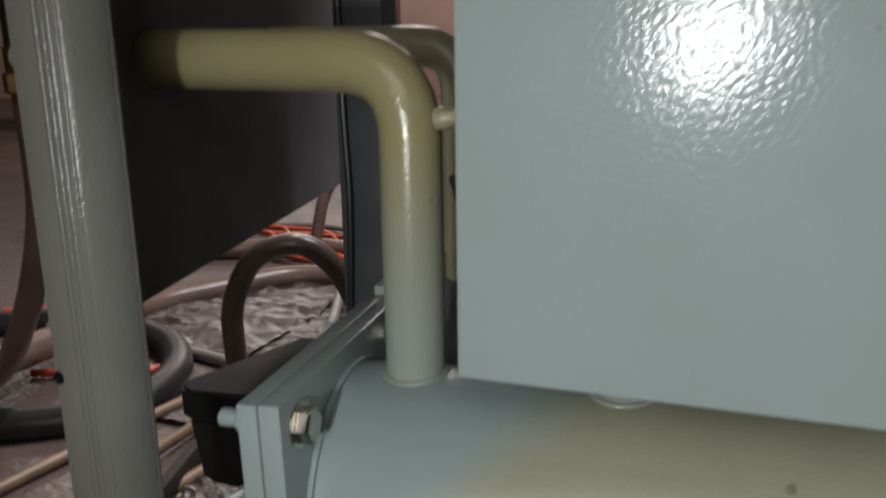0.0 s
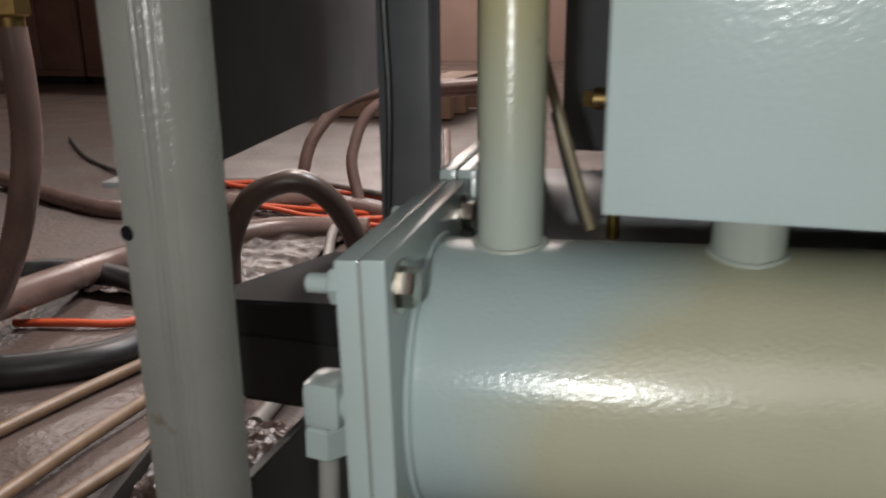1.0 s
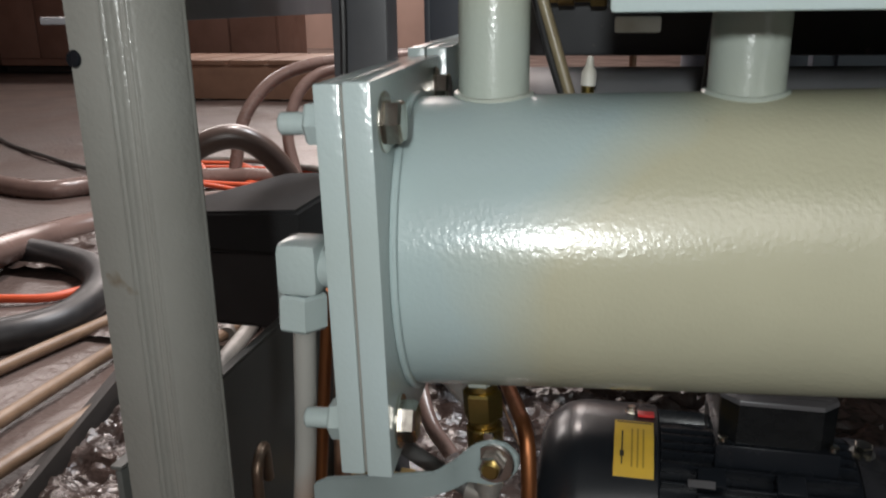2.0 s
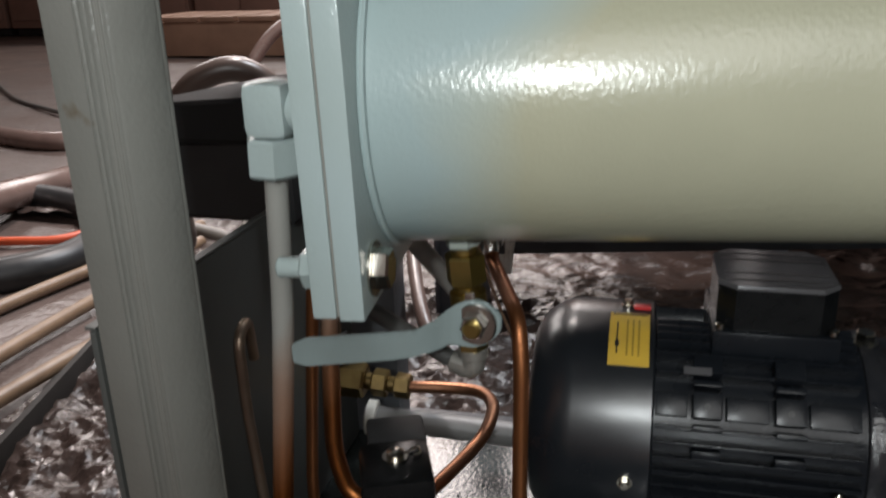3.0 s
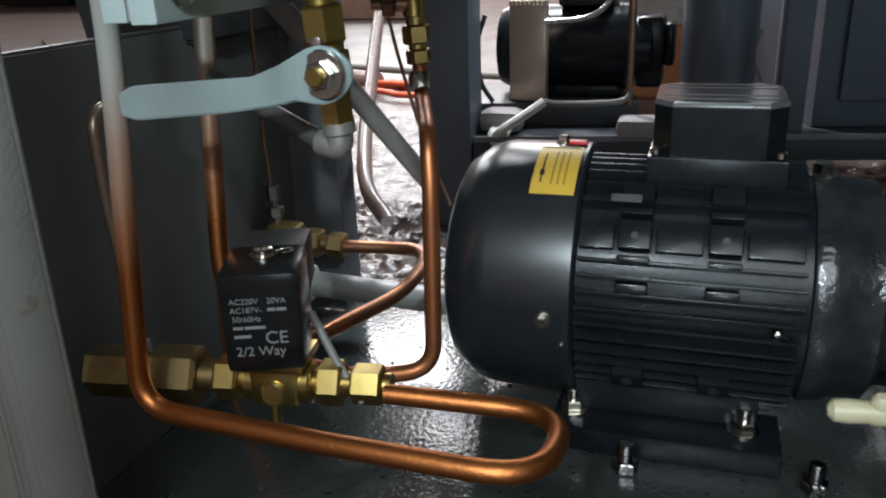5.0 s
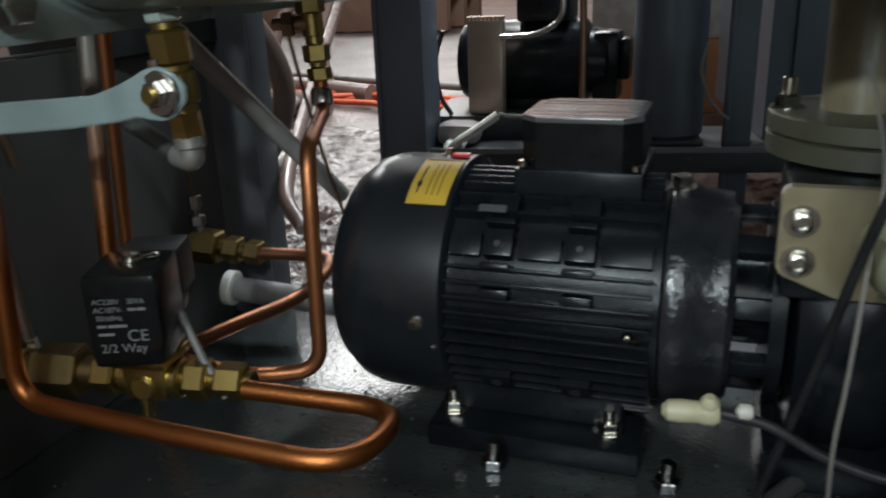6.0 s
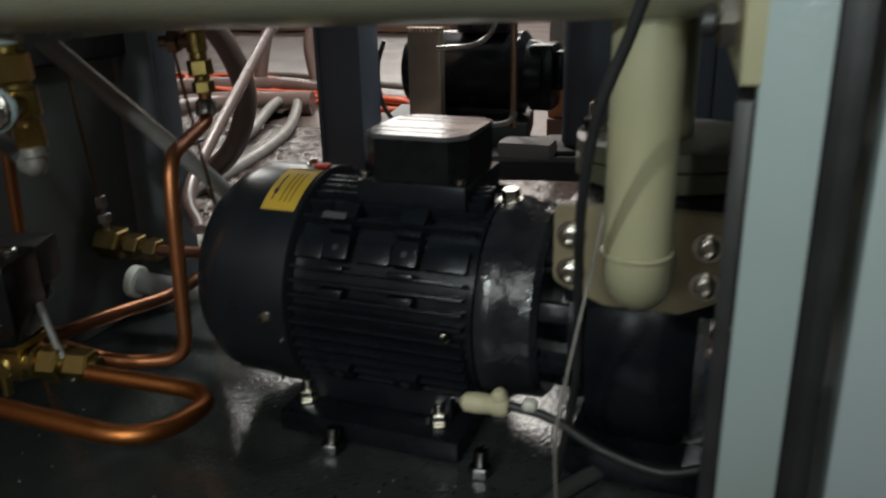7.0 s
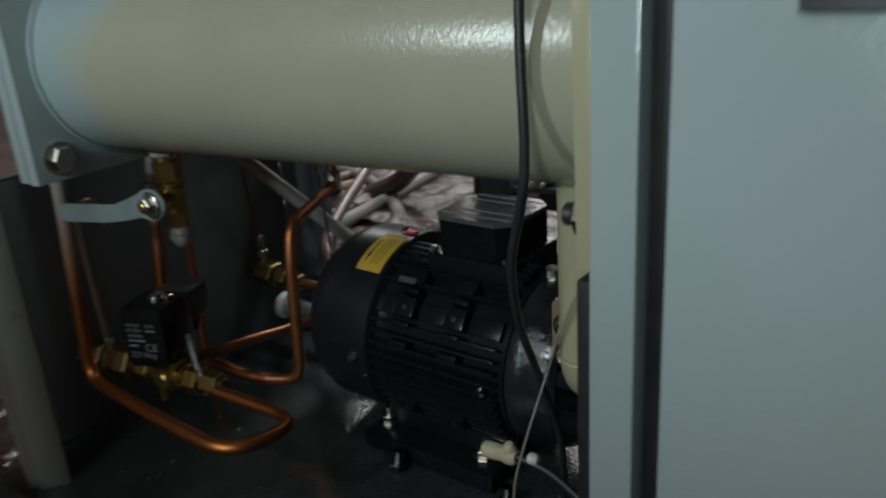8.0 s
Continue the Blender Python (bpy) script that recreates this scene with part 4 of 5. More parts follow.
def risers():
    t = thing("copper_pipe", (-0.23, 0.412, 0.09), "upright tarnished copper pipe", "pipe", "copper pipes")
    part("tube", add_sweep(bmesh.new(), rounded([(-0.2311, 0.4245, 0.29), (-0.230, 0.405, 0.12), (-0.222, 0.405, 0.09), (-0.2, 0.40, 0.085)], 0.02), 0.0056, 18), DULLRISER, t)
    u = thing("copper_pipe", (-0.278, 0.483, 0.1), "thin upright copper pipe beside the side panel", "pipe", "copper pipes")
    part("tube", add_sweep(bmesh.new(), [Vector((-0.2535, 0.465, 0.29)), Vector((-0.2615, 0.467, 0.22)), Vector((-0.2721, 0.4706, 0.12)), Vector((-0.279, 0.473, 0.05)), Vector((-0.281, 0.474, -0.012))], 0.0045, 14), COPPER, u)
    v = thing("copper_pipe", (-0.257, 0.356, 0.08), "thin hooked copper pipe beside the side panel", "pipe", "copper pipes")
    part("tube", add_sweep(bmesh.new(), rounded([(-0.268, 0.385, 0.195), (-0.264, 0.375, 0.226), (-0.2605, 0.356, 0.222), (-0.2595, 0.3545, 0.18), (-0.2540, 0.357, 0.075)], 0.012), 0.0033, 12), DULLCOPPER, v)
    part("flare_nut", hexstack(bmesh.new(), (-0.2551, 0.3566, 0.095), (0.05, 0.02, -1), [(0.008, 0.01, True), (0.0105, 0.01, True)]), CHROME, v, "nickel flare nut")
    w = thing("service_tee", (-0.26, 0.577, 0.075), "brass tee with a nickel stem and copper branch", "fitting")
    part("tee", hexstack(bmesh.new(), (-0.299, 0.577, 0.078), (1, 0.02, -0.06), [(0.013, 0.004, False), (0.027, 0.026, True), (0.015, 0.006, False), (0.021, 0.014, True), (0.014, 0.006, False), (0.019, 0.014, True)]), OLDBRASS, w)
    part("stem", hexstack(bmesh.new(), (-0.288, 0.577, 0.088), (-0.05, 0, 1), [(0.008, 0.008, False), (0.012, 0.009, True), (0.007, 0.005, False), (0.010, 0.012, True)]), CHROME, w, "nickel stem and nut")
    part("capillary", hose([(-0.290, 0.577, 0.120), (-0.288, 0.570, 0.16), (-0.283, 0.56, 0.22), (-0.276, 0.55, 0.29)], 0.0016, 8), OLDCOPPER, w)
    x = thing("copper_pipe", (-0.17, 0.5, 0.07), "copper pipe turned back on itself", "pipe", "copper pipes")
    part("tube", hose([(-0.231, 0.578, 0.074), (-0.19, 0.580, 0.075), (-0.166, 0.573, 0.077), (-0.153, 0.552, 0.078), (-0.153, 0.525, 0.073), (-0.161, 0.500, 0.068), (-0.176, 0.45, 0.070), (-0.20, 0.40, 0.066)], 0.0052, 16), BROWNCOPPER, x)


risers()


def drain_tube():
    t = thing("drain_tube", (-0.2, 0.58, 0.03), "grey plastic tube with a white nylon nut", "tube")
    part("tube", rod((-0.275, 0.585, 0.036), (-0.12, 0.60, 0.022), 0.0108, 24), DRAINM, t)
    part("nut", lathe([(0.010, 0), (0.0155, 0.001), (0.0155, 0.0085), (0.0145, 0.0095), (0.0110, 0.0098)], (-0.2735, 0.584, 0.0365), (1, 0.1, -0.08), 24), WHITE, t, "white nylon nut")
    u = thing("brace_tube", (-0.165, 0.52, 0.12), "grey plastic tube slanting down behind the motor", "tube")
    part("tube", rod((-0.2163, 0.4645, 0.28), (-0.1655, 0.611, 0.12), 0.0074, 20), BRACEM, u)


drain_tube()


def foam_lump():
    t = thing("pipe_insulation", (-0.29, 0.46, 0.27), "black foam insulation wrapped round a pipe bend", "insulation")
    def slant_band(inset, z0, z1, turn_radius, lift, draw):
        """A band of foam with a slanted rear side and one rounded upright corner, its top rising towards the machine."""
        bm = bmesh.new()
        x0, x1, y0, y1 = -0.409 + inset, -0.285, 0.503 + inset, 0.642 - inset
        corner, lean = Vector((x0, y0)), Vector((0.052, 0.139)).normalized()
        a, b = corner + Vector((turn_radius, -0.08 * turn_radius)), corner + lean * turn_radius
        arc = [a * (1 - k) ** 2 + corner * 2 * k * (1 - k) + b * k ** 2 for k in [q / 6 for q in range(7)]]
        plan = [(x1, y0 - 0.008)] + [(p.x, p.y) for p in arc] + [(x0 + 0.052, y1), (x1, y1)]
        rings = [[bm.verts.new((x + draw * (1 - k) * (x1 - x) / (x1 - x0), y, z + lift * (x - x0) / (x1 - x0) * k)) for x, y in plan] for k, z in ((0, z0), (1, z1))]
        for q in range(len(plan)):
            bm.faces.new((rings[0][q - 1], rings[0][q], rings[1][q], rings[1][q - 1]))
        bm.faces.new(rings[1]), bm.faces.new(list(reversed(rings[0])))
        bmesh.ops.bevel(bm, geom=[e for f in bm.faces if len(f.verts) > 4 for e in f.edges], offset=0.003, segments=3, affect="EDGES")
        return bm

    part("foam_lower", slant_band(0.004, 0.242, 0.2985, 0.022, 0.006, 0.010), FOAMSKIN, t, "smooth grey-black foam skin")
    part("foam_upper", slant_band(0.0, 0.300, 0.327, 0.024, 0.008, 0.0), FOAM, t)
    part("foam_leg", rod((-0.34, 0.565, -0.1), (-0.34, 0.565, 0.25), 0.012, 16), RUBBER, t, "black pipe under the foam")


foam_lump()


def wires():
    t = thing("power_cable", (0.22, 0.33, 0.1), "black round cable hanging in front of the vessel", "cable")
    part("sheath", hose([(0.236, 0.322, 0.55), (0.229, 0.321, 0.40), (0.229, 0.322, 0.325), (0.222, 0.328, 0.295), (0.208, 0.34, 0.259), (0.199, 0.36, 0.215), (0.193, 0.39, 0.165), (0.186, 0.43, 0.09), (0.17, 0.46, 0.0)], 0.0025, 14), RUBBER, t)
    u = thing("thin_wire", (0.19, 0.37, 0.06), "thin pale wire hanging beside the pump", "wire")
    part("wire", hose([(0.196, 0.45, 0.25), (0.202, 0.41, 0.21), (0.199, 0.395, 0.176), (0.193, 0.37, 0.125), (0.19, 0.362, 0.095), (0.191, 0.362, 0.06), (0.195, 0.365, -0.009)], 0.0009, 8), TUBEGREY, u)
    v = thing("cable_gland", (0.135, 0.438, 0.06), "cream nylon wire joint lying on a black lead", "connector")
    part("cap", lathe([(0.003, 0), (0.0062, 0.003), (0.0068, 0.010), (0.0062, 0.020), (0.0072, 0.022), (0.0072, 0.028), (0.005, 0.031)], (0.113, 0.4375, 0.058), (1, 0.02, 0.06), 20), CREAM, v)
    part("knob", lathe([(0.002, 0), (0.0052, 0.003), (0.0052, 0.008), (0.003, 0.011)], (0.138, 0.438, 0.06), (0, -0.2, 1), 16), CREAM, v)
    part("ferrule", lathe([(0.002, 0), (0.0045, 0.002), (0.0045, 0.007), (0.003, 0.009)], (0.152, 0.4395, 0.062), (1, 0, 0.05), 16), WHITE, v, "white ferrule")
    part("lead", hose([(0.144, 0.438, 0.0605), (0.17, 0.44, 0.055), (0.20, 0.44, 0.040), (0.235, 0.44, 0.032), (0.262, 0.44, 0.04)], 0.0032, 10), RUBBER, v, "black lead")
    w = thing("drain_hose", (0.22, 0.52, -0.012), "dull grey plastic hose lying on the base pan", "hose")
    part("tube", hose([(0.165, 0.43, -0.0055), (0.184, 0.47, -0.0058), (0.205, 0.497, -0.0058), (0.24, 0.51, 0.006), (0.275, 0.52, 0.02)], 0.0058, 12), DARKTUBE, w)
    for x, y in ((0.117, 0.462), (0.008, 0.455)):
        b = thing("anchor_bolt", (x, y, -0.012), "wet steel bolt and nut on the base", "bolt", "anchor bolts")
        part("nut", add_hex(bmesh.new(), (x, y, -0.0118), (0, 0, 1), 0.014, 0.008, 0.2), OILSTEEL, b)
        thread = [(0.0042 if q % 2 else 0.005, 0.0009 * q) for q in range(14)]
        part("stud", lathe(thread, (x, y, -0.0045), (0.05, 0.1, 1), 14), OILSTEEL, b, "wet threaded stud")


wires()


# ---- rear of the machine ----
def rear():
    t = thing("heat_exchanger", (-0.0168, 0.60, 0.36), "grey painted steel vessel lying behind the khaki one", "heat exchanger", turn=4.4)
    r = 0.066
    part("shell", lathe([(r, 0), (r, 0.42)], (-0.165, 0, 0), (1, 0, 0), 64), SLATE, t, local=True)
    h = 0.087
    for x0, x1 in ((-0.1888, -0.1782), (-0.1772, -0.1650)):
        part("flange", box(x0, x1, -0.118, 0.118, -h, h - 0.001, bevel=0.0012), GREY, t, "grey painted square flange", local=True)
    for x0, x1, y0, y1, lab in ((-0.335, -0.262, 1.07, 1.135, "dark steel rear post with a folded edge"), (0.129, 0.166, 1.16, 1.22, "dark blue-grey steel rear post")):
        p = thing("rear_post", ((x0 + x1) / 2, (y0 + y1) / 2, -0.1), lab, "post", "rear posts")
        part("column", box(x0, x1, y0, y1, -0.095, 0.98, bevel=0.003), BLUEWALL, p)
        part("fold", box(x0 + 0.004, x0 + 0.009, y0 - 0.003, y0 - 0.0005, -0.09, 0.98, bevel=0.0005), BLUEWALL, p)
    askew = Matrix.Translation((-0.2, 1.085, 0)) @ Matrix.Rotation(radians(11.3), 4, "Z")
    b = thing("rear_beam", (0, 1.1, 0.0), "dark steel cross beam at the rear", "beam", "rear beams")
    part("bar", add_box(bmesh.new(), -0.06, 0.86, 0, 0.16, 0.018, 0.052, 0.002, askew), DARK, b)
    part("top_lip", add_box(bmesh.new(), -0.06, 0.86, -0.0035, -0.0005, 0.047, 0.055, 0.0006, askew), SLATE, b, "worn bright folded lip")
    c = thing("rear_beam", (0, 1.2, 0.06), "dark steel shelf beam under the rear motor", "beam", "rear beams")
    part("bar", add_box(bmesh.new(), -0.06, 0.17, 0.07, 0.24, 0.0525, 0.088, 0.002, askew), DARK, c)
    k = thing("compressor_can", (0.054, 1.2, 0.05), "tall dark blue-grey cylindrical compressor can", "compressor")
    part("can", lathe([(0.044, 0), (0.049, 0.006), (0.049, 0.60), (0.042, 0.62)], (0.054, 1.196, 0.0605), (0, 0, 1), 48), BLUEWALL, k)
    part("foot_plate", add_box(bmesh.new(), 0.20, 0.315, 0.012, 0.128, 0.0525, 0.0605, 0.002, askew), DARK, k)
    s = thing("rear_cabinet", (0.40, 1.38, 0.05), "dark blue-grey sheet steel enclosure at the rear", "cabinet")
    part("sheet", add_box(bmesh.new(), 0.40, 0.84, 0.052, 0.42, 0.0525, 0.98, 0.003, askew), BLUEWALL, s)
    part("door", add_box(bmesh.new(), 0.43, 0.82, 0.042, 0.0505, 0.09, 0.95, 0.002, askew), BLUEWALL, s)
    part("latch", add_box(bmesh.new(), 0.445, 0.47, 0.031, 0.0415, 0.30, 0.36, 0.003, askew), BLACK, s, "black latch")
    h = thing("loose_wire", (0.11, 1.15, 0.13), "thin dark wire hooked beside the rear post", "wire")
    part("wire", hose([(0.104, 1.148, 0.19), (0.098, 1.146, 0.158), (0.108, 1.146, 0.125), (0.122, 1.146, 0.105), (0.137, 1.147, 0.092)], 0.0022, 8), TUBEGREY, h)
    m = thing("rear_motor", (-0.12, 1.25, 0.09), "black motor with end covers standing on the rear shelf", "motor")
    part("body", lathe([(0.03, 0), (0.055, 0.004), (0.062, 0.02), (0.062, 0.19), (0.05, 0.20), (0.045, 0.225), (0.03, 0.23)], (-0.262, 1.26, 0.155), (1, 0, 0), 40), BLACK, m)
    part("foot", box(-0.22, -0.08, 1.21, 1.31, 0.0885, 0.105, bevel=0.003), BLACK, m)
    part("end_block", box(-0.058, -0.02, 1.225, 1.29, 0.10, 0.20, bevel=0.008), BLACK, m)
    part("end_block", box(-0.02, -0.005, 1.235, 1.28, 0.13, 0.19, bevel=0.006), BLACK, m)
    part("top_box", box(-0.17, -0.09, 1.22, 1.29, 0.215, 0.26, bevel=0.006), BLACK, m)
    x = thing("plate_exchanger", (-0.2, 1.175, 0.08), "copper coloured brazed plate exchanger with ribbed edge", "heat exchanger")
    part("block", box(-0.229, -0.176, 1.165, 1.185, 0.0885, 0.222, bevel=0.003), PLATEX, x)
    for q in range(9):
        part("plate_edge", box(-0.229 + q * 0.006, -0.2255 + q * 0.006, 1.163, 1.187, 0.2215, 0.2275, bevel=0.0006), PLATEX, x)
    y = thing("refrigerant_pipe", (-0.06, 1.16, 0.09), "thin brown copper pipe at the rear", "pipe")
    part("tube", hose([(-0.058, 1.15, 0.089), (-0.058, 1.15, 0.2), (-0.06, 1.15, 0.32), (-0.062, 1.15, 0.6)], 0.005, 10), OLDCOPPER, y)
    z = thing("refrigerant_pipe", (-0.27, 1.15, 0.09), "thin dark cable curving down at the rear", "pipe")
    part("tube", hose([(-0.175, 1.15, 0.20), (-0.12, 1.15, 0.205), (-0.09, 1.15, 0.225), (-0.085, 1.15, 0.26)], 0.004, 10), CHROME, z, "bright bent tube")
    part("sheath", hose([(-0.26, 1.15, 0.21), (-0.272, 1.15, 0.17), (-0.268, 1.15, 0.12), (-0.25, 1.15, 0.089)], 0.0035, 10), RUBBER, z)
    w = thing("cloth_bundle", (-0.28, 1.25, 0.05), "grey cloth lying on the rear beam", "cloth", "cloths")
    part("fold", box(-0.26, -0.20, 1.10, 1.15, 0.053, 0.085, bevel=0.014), CLOTH, w)
    w2 = thing("cloth_bundle", (-0.02, 1.25, 0.05), "pale grey cloth on the shelf beam", "cloth", "cloths")
    part("fold", box(-0.07, 0.01, 1.10, 1.15, 0.053, 0.078, bevel=0.01), CLOTH, w2)
    o = thing("orange_board", (-0.06, 1.7, -0.1), "upright orange painted board with a white top", "board")
    part("board", box(-0.13, 0.19, 1.66, 1.69, 0.01, 0.15, bevel=0.003), CARD, o)
    part("foot", box(-0.13, 0.19, 1.65, 1.70, -0.0995, 0.0095, bevel=0.003), BROWNCAB, o, "dark brown foot block")
    part("top_sheet", box(-0.13, 0.19, 1.66, 1.69, 0.1505, 0.30, bevel=0.003), WHITE, o, "white upper part")


rear()


# ---- hall floor clutter ----
def clutter():
    u = Vector((-math.sin(radians(11.3)), math.cos(radians(11.3)), 0))
    a = Vector((-0.416, 1.0, 0.464))
    m = Matrix.Translation(a) @ Matrix.Rotation(radians(11.3), 4, "Z")
    c = thing("upper_side_panel", (-0.32, 0.5, 0.464), "dark grey sheet steel panel of the upper machine side", "panel")
    part("sheet", add_box(bmesh.new(), -0.004, 0, -0.72, -0.1, 0, 0.58, 0.001, m), SLATE, c)
    part("bottom_fold", add_box(bmesh.new(), -0.03, -0.0045, -0.72, -0.1, 0.0, 0.003, 0.0008, m), SLATE, c)
    groups = "floor hoses"
    def floor_hose(name, pts, r, mat, lab):
        single(name, hose(pts, r, 12, 10), mat, lab, "hose", groups)
    z = -0.1
    floor_hose("hose", [(-2.7, 2.5, z + .03), (-2.15, 2.24, z + .03), (-1.86, 2.16, z + .03), (-1.72, 2.27, z + .03), (-1.3, 2.45, z + .03), (-0.9, 2.3, z + .03)], 0.032, BROWNHOSE, "thick shiny brown hose lying on the wet floor")
    floor_hose("hose", [(-1.36, 0.95, z + .10), (-1.40, 1.36, z + .07), (-1.45, 1.60, z + .04), (-1.40, 1.80, z + .035), (-1.22, 2.05, z + .035), (-0.95, 2.12, z + .035)], 0.036, BROWNHOSE, "thick brown hose arching over the floor")
    floor_hose("hose", [(-1.5, 0.98, z + .03), (-1.25, 1.00, z + .03), (-1.10, 1.09, z + .03), (-1.05, 1.20, z + .03), (-1.10, 1.36, z + .035), (-1.27, 1.50, z + .03), (-1.55, 1.54, z + .03), (-1.9, 1.35, z + .03)], 0.034, RUBBER, "thick black hose in a loop")
    for k, (x0, y0, x1, y1) in enumerate(((-1.10, .62, -.94, 1.45), (-.91, .50, -.885, 1.35), (-.85, .40, -.74, 1.25))):
        floor_hose("rod", [(x0, y0, z + .015), ((x0 + x1) / 2 - .01, (y0 + y1) / 2, z + .017), (x1, y1, z + .015)], 0.0115, RUSTBAR, "rusty pale brown rod lying on the floor")
    lie = Matrix.Translation((-0.745, 0.70, z)) @ Matrix.Rotation(radians(14), 4, "Z")
    rail = thing("steel_rail", (-0.745, 0.70, z), "dark dirty steel angle rail lying beside the rods", "rail")
    part("web", add_box(bmesh.new(), -0.026, 0.026, -0.52, 0.42, 0.002, 0.012, 0.0015, lie), RAILM, rail)
    part("flange", add_box(bmesh.new(), 0.0165, 0.0255, -0.52, 0.42, 0.0125, 0.05, 0.0015, lie), RAILM, rail)
    floor_hose("cable", [(-3.35, 3.61, z + .012), (-2.8, 3.1, z + .012), (-2.38, 2.81, z + .013), (-1.97, 2.57, z + .012), (-1.6, 2.5, z + .014), (-1.3, 2.6, z + .013)], 0.009, DARKTUBE, "thin dark cable lying on the concrete")
    tap = thing("wall_tap", (-1.05, 1.0, 0.52), "brass hose coupling under a dark pipe bracket", "coupling")
    part("coupling", hexstack(bmesh.new(), (-1.052, 1.0, 0.62), (0.02, 0, -1), [(0.05, 0.04, False), (0.056, 0.035, True), (0.044, 0.03, False)]), OLDBRASS, tap)
    part("drop_pipe", rod((-1.054, 1.0, 0.62), (-1.07, 1.0, 6.2), 0.02, 16), RUBBER, tap, "black drop pipe")
    floor_hose("hose", [(-1.050, 1.0, 0.53), (-1.047, 1.0, 0.45), (-1.052, 1.0, 0.36), (-1.075, 1.0, 0.27), (-1.14, 1.02, 0.16), (-1.25, 1.05, 0.03), (-1.42, 1.1, -0.06), (-1.7, 1.2, -0.07)], 0.023, BROWNHOSE, "thick pale brown hose hanging from a coupling")
    rng = random.Random(4)
    for k in range(6):
        pts = []
        for q in range(11):
            f = q / 10
            pts.append((-1.95 + 1.5 * f + rng.uniform(-.03, .03), 2.80 - 0.09 * (k % 3) - 0.55 * f + 0.10 * math.sin(6.3 * f + 1.7 * k) + rng.uniform(-.05, .05), z + 0.010 + 0.009 * (k % 3)))
        floor_hose("extension_cable", pts, 0.0085, ORANGE, "orange cable lying tangled on the floor")
    floor_hose("extension_cable", [(-1.85, 1.58, z + .012), (-1.7, 1.63, z + .014), (-1.58, 1.66, z + .012), (-1.5, 1.75, z + .012)], 0.012, ORANGE, "orange cable lying beside a thick hose")
    floor_hose("extension_cable", [(-1.42, 1.26, z + .012), (-1.3, 1.29, z + .014), (-1.2, 1.32, z + .012), (-1.16, 1.38, z + .012)], 0.009, ORANGE, "orange cable lying inside a hose loop")
    floor_hose("cable", [(-1.9, 2.72, z + .02), (-1.5, 2.80, z + .02), (-1.1, 2.62, z + .03), (-0.7, 2.55, z + .02), (-0.3, 2.5, z + .02)], 0.012, TUBEGREY, "grey cable lying over the orange ones")
    for pts in ([(-0.68, 1.0, z + .016), (-0.704, 1.19, z + .018), (-0.732, 1.363, z + .018), (-0.763, 1.546, z + .022), (-0.843, 1.80, z + .025), (-0.98, 2.08, z + .04), (-1.08, 2.16, z + .02)],
                [(-0.74, 1.2, z + .016), (-0.847, 1.494, z + .02), (-0.90, 1.71, z + .03), (-1.04, 2.08, z + .045), (-1.02, 2.2, z + .02)],
                [(-0.5, 0.95, z + .016), (-0.62, 1.2, z + .016), (-0.9, 1.4, z + .016), (-1.3, 1.5, z + .016)]):
        floor_hose("hose", pts, 0.0145, TUBEGREY, "pale grey hose lying over the wet floor")
    floor_hose("hose", [(-0.45, 1.30, z + .45), (-0.37, 1.05, z + .36), (-0.30, 0.83, z + .285), (-0.235, 0.64, z + .22), (-0.20, 0.60, z + .19)], 0.0068, BROWNHOSE, "dull brown tube slanting down to the valve")
    floor_hose("hose", [(-0.90, 1.30, z + .02), (-0.855, 1.25, z + .06), (-0.84, 1.21, z + .15), (-0.828, 1.20, z + .25), (-0.775, 1.20, z + .34), (-0.70, 1.23, z + .365), (-0.645, 1.27, z + .31), (-0.618, 1.30, z + .21), (-0.637, 1.30, z + .125), (-0.69, 1.30, z + .06), (-0.77, 1.28, z + .02)], 0.021, DARKHOSE, "dark brown hose bent in an arch")
    floor_hose("hose", [(-1.35, 2.45, z + .03), (-1.30, 2.5, z + .25), (-1.15, 2.6, z + .38), (-0.75, 2.7, z + .42)], 0.022, BROWNHOSE, "brown hose arching off the floor")
    floor_hose("hose", [(-1.12, 2.45, z + .03), (-1.16, 2.5, z + .2), (-1.08, 2.6, z + .36), (-0.75, 2.75, z + .40)], 0.02, BROWNHOSE, "brown hose arching off the floor")
    p = thing("wooden_pallet", (-2.3, 5.2, -0.1), "reddish brown wooden pallet on the floor", "pallet")
    for q in range(7):
        part("deck_board", box(-3.4 + q * 0.27, -3.16 + q * 0.27, 4.9, 5.7, 0.13, 0.16, bevel=0.003), WOOD, p)
    for q in range(3):
        part("runner", box(-3.4, -1.55, 4.92 + q * 0.34, 5.0 + q * 0.34, -0.09, 0.129, bevel=0.004), WOOD, p)
    for k in range(4):
        x = -6.6 + 1.0 * k
        b = thing("brown_cabinet", (x, 7.4, -0.1), "dark brown wooden cabinet standing against the wall", "cabinet", "brown cabinets")
        part("carcass", box(x - .47, x + .47, 6.95, 7.6, -0.02, 1.6, bevel=0.01), BROWNCAB, b)
        part("door", box(x - .45, x - .01, 6.93, 6.949, 0.05, 1.55, bevel=0.006), BROWNCAB, b)
        part("door", box(x + .01, x + .45, 6.93, 6.949, 0.05, 1.55, bevel=0.006), BROWNCAB, b)
        part("plinth", box(x - .46, x + .46, 7.0, 7.6, -0.09, -0.021, bevel=0.004), INK, b)


clutter()


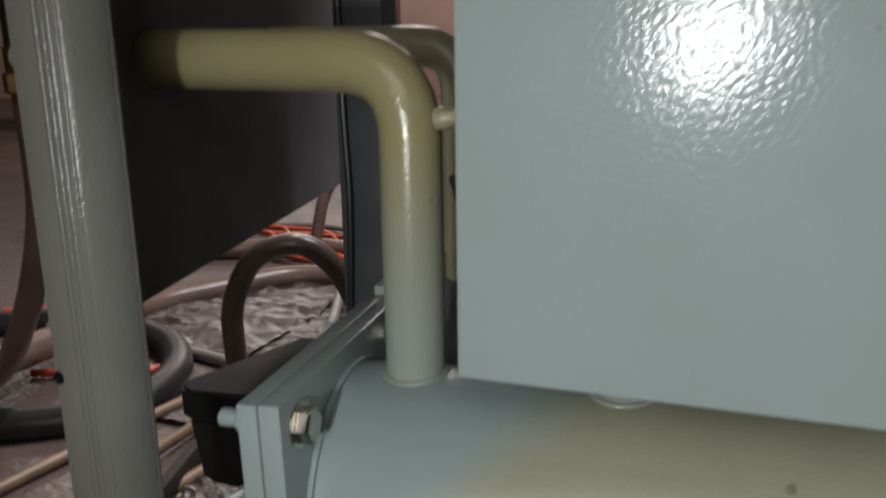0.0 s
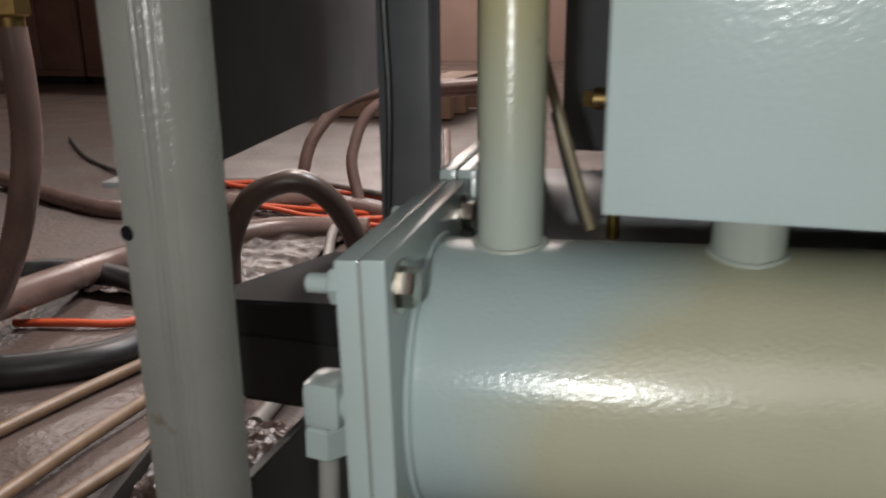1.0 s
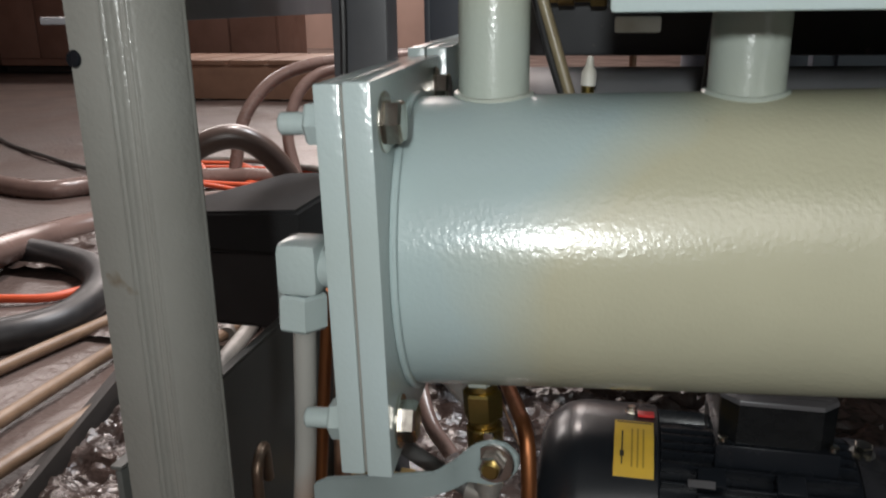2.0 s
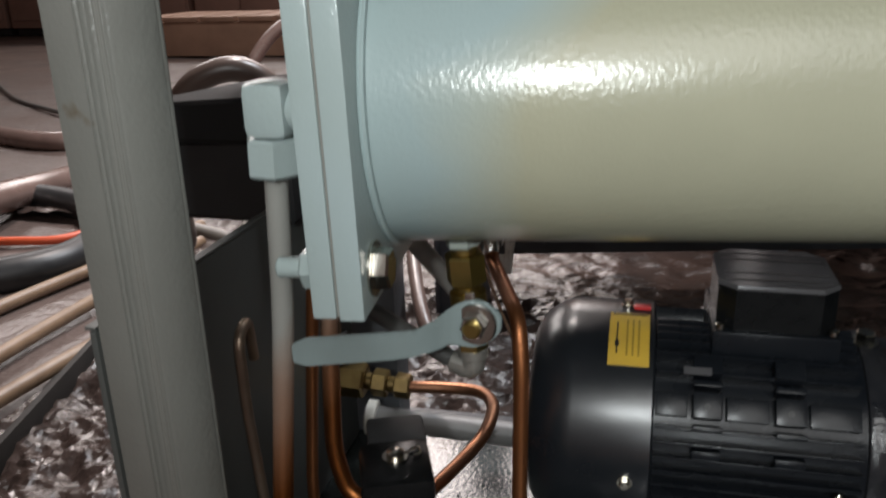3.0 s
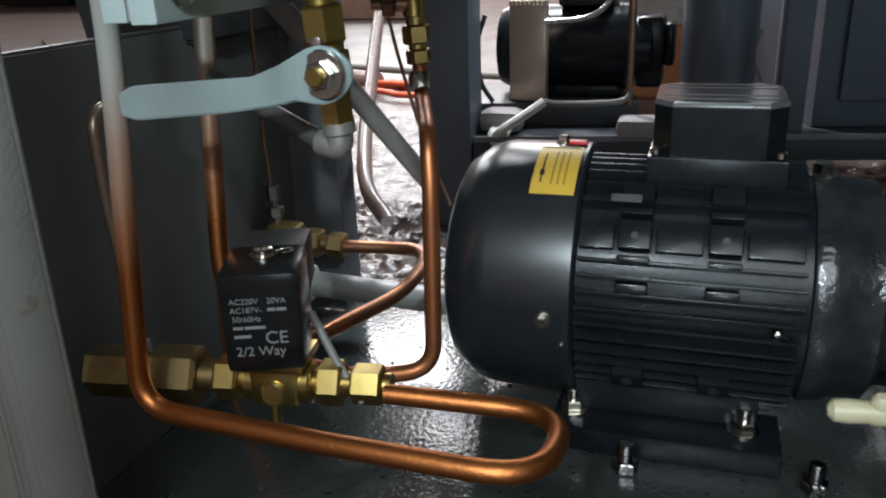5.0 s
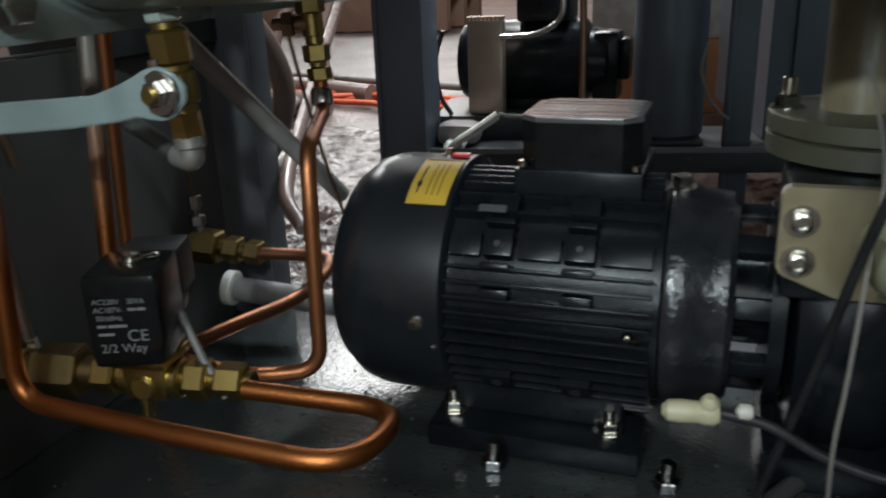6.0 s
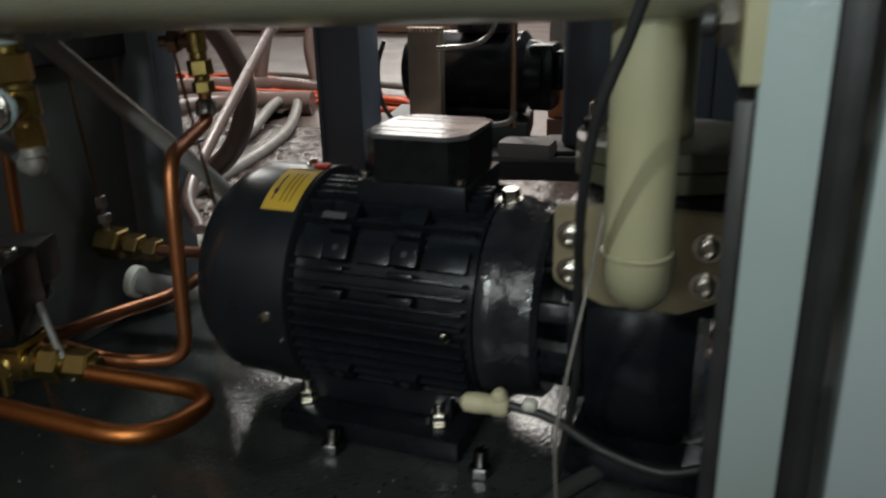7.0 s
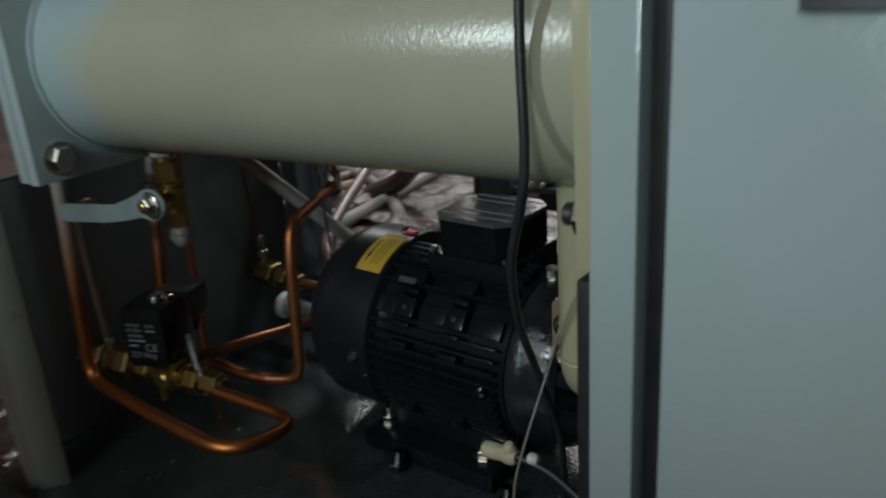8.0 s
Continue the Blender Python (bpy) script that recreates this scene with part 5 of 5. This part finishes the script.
def film_sheet(name, x0, x1, y0, y1, n, m, seed, lab, low=0.0, size=1.0, folds=14.0):
    """Crumpled plastic film: ridged folds in two sizes."""
    bm = bmesh.new()
    def height(x, y):
        p = Vector((x * folds, y * folds, seed))
        a = 1 - abs(noise.noise(p)) * 2
        b = 1 - abs(noise.noise(p * 2.7)) * 2
        c = 1 - abs(noise.noise(p * 6.1)) * 2
        return -0.088 - low + size * (0.012 * a + 0.007 * b + 0.0035 * c)
    rows = [[bm.verts.new((x0 + (x1 - x0) * i / n, y0 + (y1 - y0) * j / m, height(x0 + (x1 - x0) * i / n, y0 + (y1 - y0) * j / m))) for i in range(n + 1)] for j in range(m + 1)]
    for j in range(m):
        for i in range(n):
            bm.faces.new((rows[j][i], rows[j][i + 1], rows[j + 1][i + 1], rows[j + 1][i]))
    single(name, bm, FILM, lab, "plastic film", "plastic films", kind="stuff", sharp=25)


FILM = material("wet_plastic_film", (0.06, 0.041, 0.035), 0.24, second=(0.026, 0.02, 0.018), scale=16, grain=140, bump=0.5, depth=0.004, rough_var=0.08)
film_sheet("plastic_film", -0.76, -0.335, 0.30, 1.0, 110, 150, 1, "crumpled wet plastic film on the floor beside the machine")
film_sheet("plastic_film", -1.0, 0.75, 1.16, 1.9, 220, 110, 9, "flat wet brown plastic film under the grey hoses", 0.006, 0.45)
film_sheet("plastic_film", -1.42, -1.0, 1.45, 2.15, 70, 110, 13, "loosely folded wet plastic film lying between the brown hoses", 0.008, 1.5, 3.6)
film_sheet("plastic_film", -0.60, 0.75, 0.70, 1.16, 225, 90, 5, "crumpled wet plastic film on the floor under the machine")


def behind():
    t = thing("tie_rod", (-0.105, 0.45, 0.42), "thin grey painted rod leaning behind the pipe", "rod")
    part("bar", rod((-0.1315, 0.452, 0.528), (-0.0965, 0.449, 0.418), 0.0032, 14), DIRTKHAKI, t)
    # A thin black line runs along the left of the rod.
    part("black_line", hose([(-0.122, 0.458, 0.485), (-0.112, 0.458, 0.448), (-0.1025, 0.458, 0.42)], 0.0022, 8), RUBBER, t)
    g = thing("rear_housing", (-0.1, 0.64, 0.43), "tall dark sheet steel housing with a brass connector", "housing")
    part("housing", box(-0.15, 0.30, 0.66, 0.76, 0.43, 1.02, bevel=0.004), DARK, g)
    part("connector", hexstack(bmesh.new(), (-0.128, 0.625, 0.477), (1, 0, 0), [(0.012, 0.008, True), (0.017, 0.012, False), (0.012, 0.012, False), (0.018, 0.012, True)]), OLDBRASS, g, "dull brass connector")
    c = thing("valve_cap", (-0.092, 0.52, 0.43), "small white plastic valve cap", "cap")
    part("cap", lathe([(0.0048, 0), (0.0048, 0.008), (0.0026, 0.013), (0.0018, 0.018), (0, 0.019)], (-0.0905, 0.515, 0.42), (0.05, 0, 1), 16), WHITE, c)
    part("nipple", rod((-0.0907, 0.52, 0.395), (-0.0906, 0.516, 0.421), 0.004, 12), BRASS, c)
    k = thing("black_line", (-0.025, 0.44, 0.42), "short black lead beside the stub", "wire")
    part("lead", hose([(-0.022, 0.44, 0.47), (-0.0245, 0.44, 0.444), (-0.026, 0.44, 0.42)], 0.0025, 8), RUBBER, k)
    w = thing("tied_string", (-0.23, 1.085, 0.02), "white string knotted round the rear beam", "string")
    for q, x in enumerate((-0.243, -0.236, -0.229, -0.222)):
        part("loop", hose([(x - 0.004, 1.084, -0.012), (x, 1.083, 0.02), (x + 0.004, 1.084, 0.05), (x + 0.006, 1.10, 0.060), (x + 0.002, 1.135, 0.05)], 0.0046, 8), WHITE, w)
    part("strand", hose([(-0.235, 1.082, 0.045), (-0.222, 1.082, 0.062), (-0.192, 1.09, 0.082), (-0.166, 1.10, 0.100)], 0.0062, 8), WHITE, w)
    part("strand", hose([(-0.166, 1.10, 0.100), (-0.15, 1.12, 0.094), (-0.10, 1.13, 0.094), (-0.065, 1.14, 0.097), (-0.055, 1.15, 0.11)], 0.0040, 8), TUBEGREY, w, "grey end of the string")


def water_drops():
    """Beads of water on the base pan: flat domes of uneven size."""
    rng = random.Random(12)
    bm = bmesh.new()
    for k in range(170):
        x, y = rng.uniform(-0.28, 0.25), rng.uniform(0.245, 0.645)
        r = rng.choice((0.0008, 0.0012, 0.0012, 0.0016, 0.0021)) * rng.uniform(0.8, 1.3)
        add_lathe(bm, [(r, 0), (r * 0.85, r * 0.3), (r * 0.45, r * 0.5), (r * 0.05, r * 0.55)], (x, y, -0.0119), (0, 0, 1), 8, rng.uniform(0, 1))
    single("water_drops", bm, DROPS, "beads of water on the dark base pan", "water", kind="stuff", sharp=80)


DROPS = material("water_beads", (0.06, 0.062, 0.063), 0.06, second=(0.02, 0.02, 0.02), scale=40, bump=0, rough_var=0.02)
water_drops()
behind()
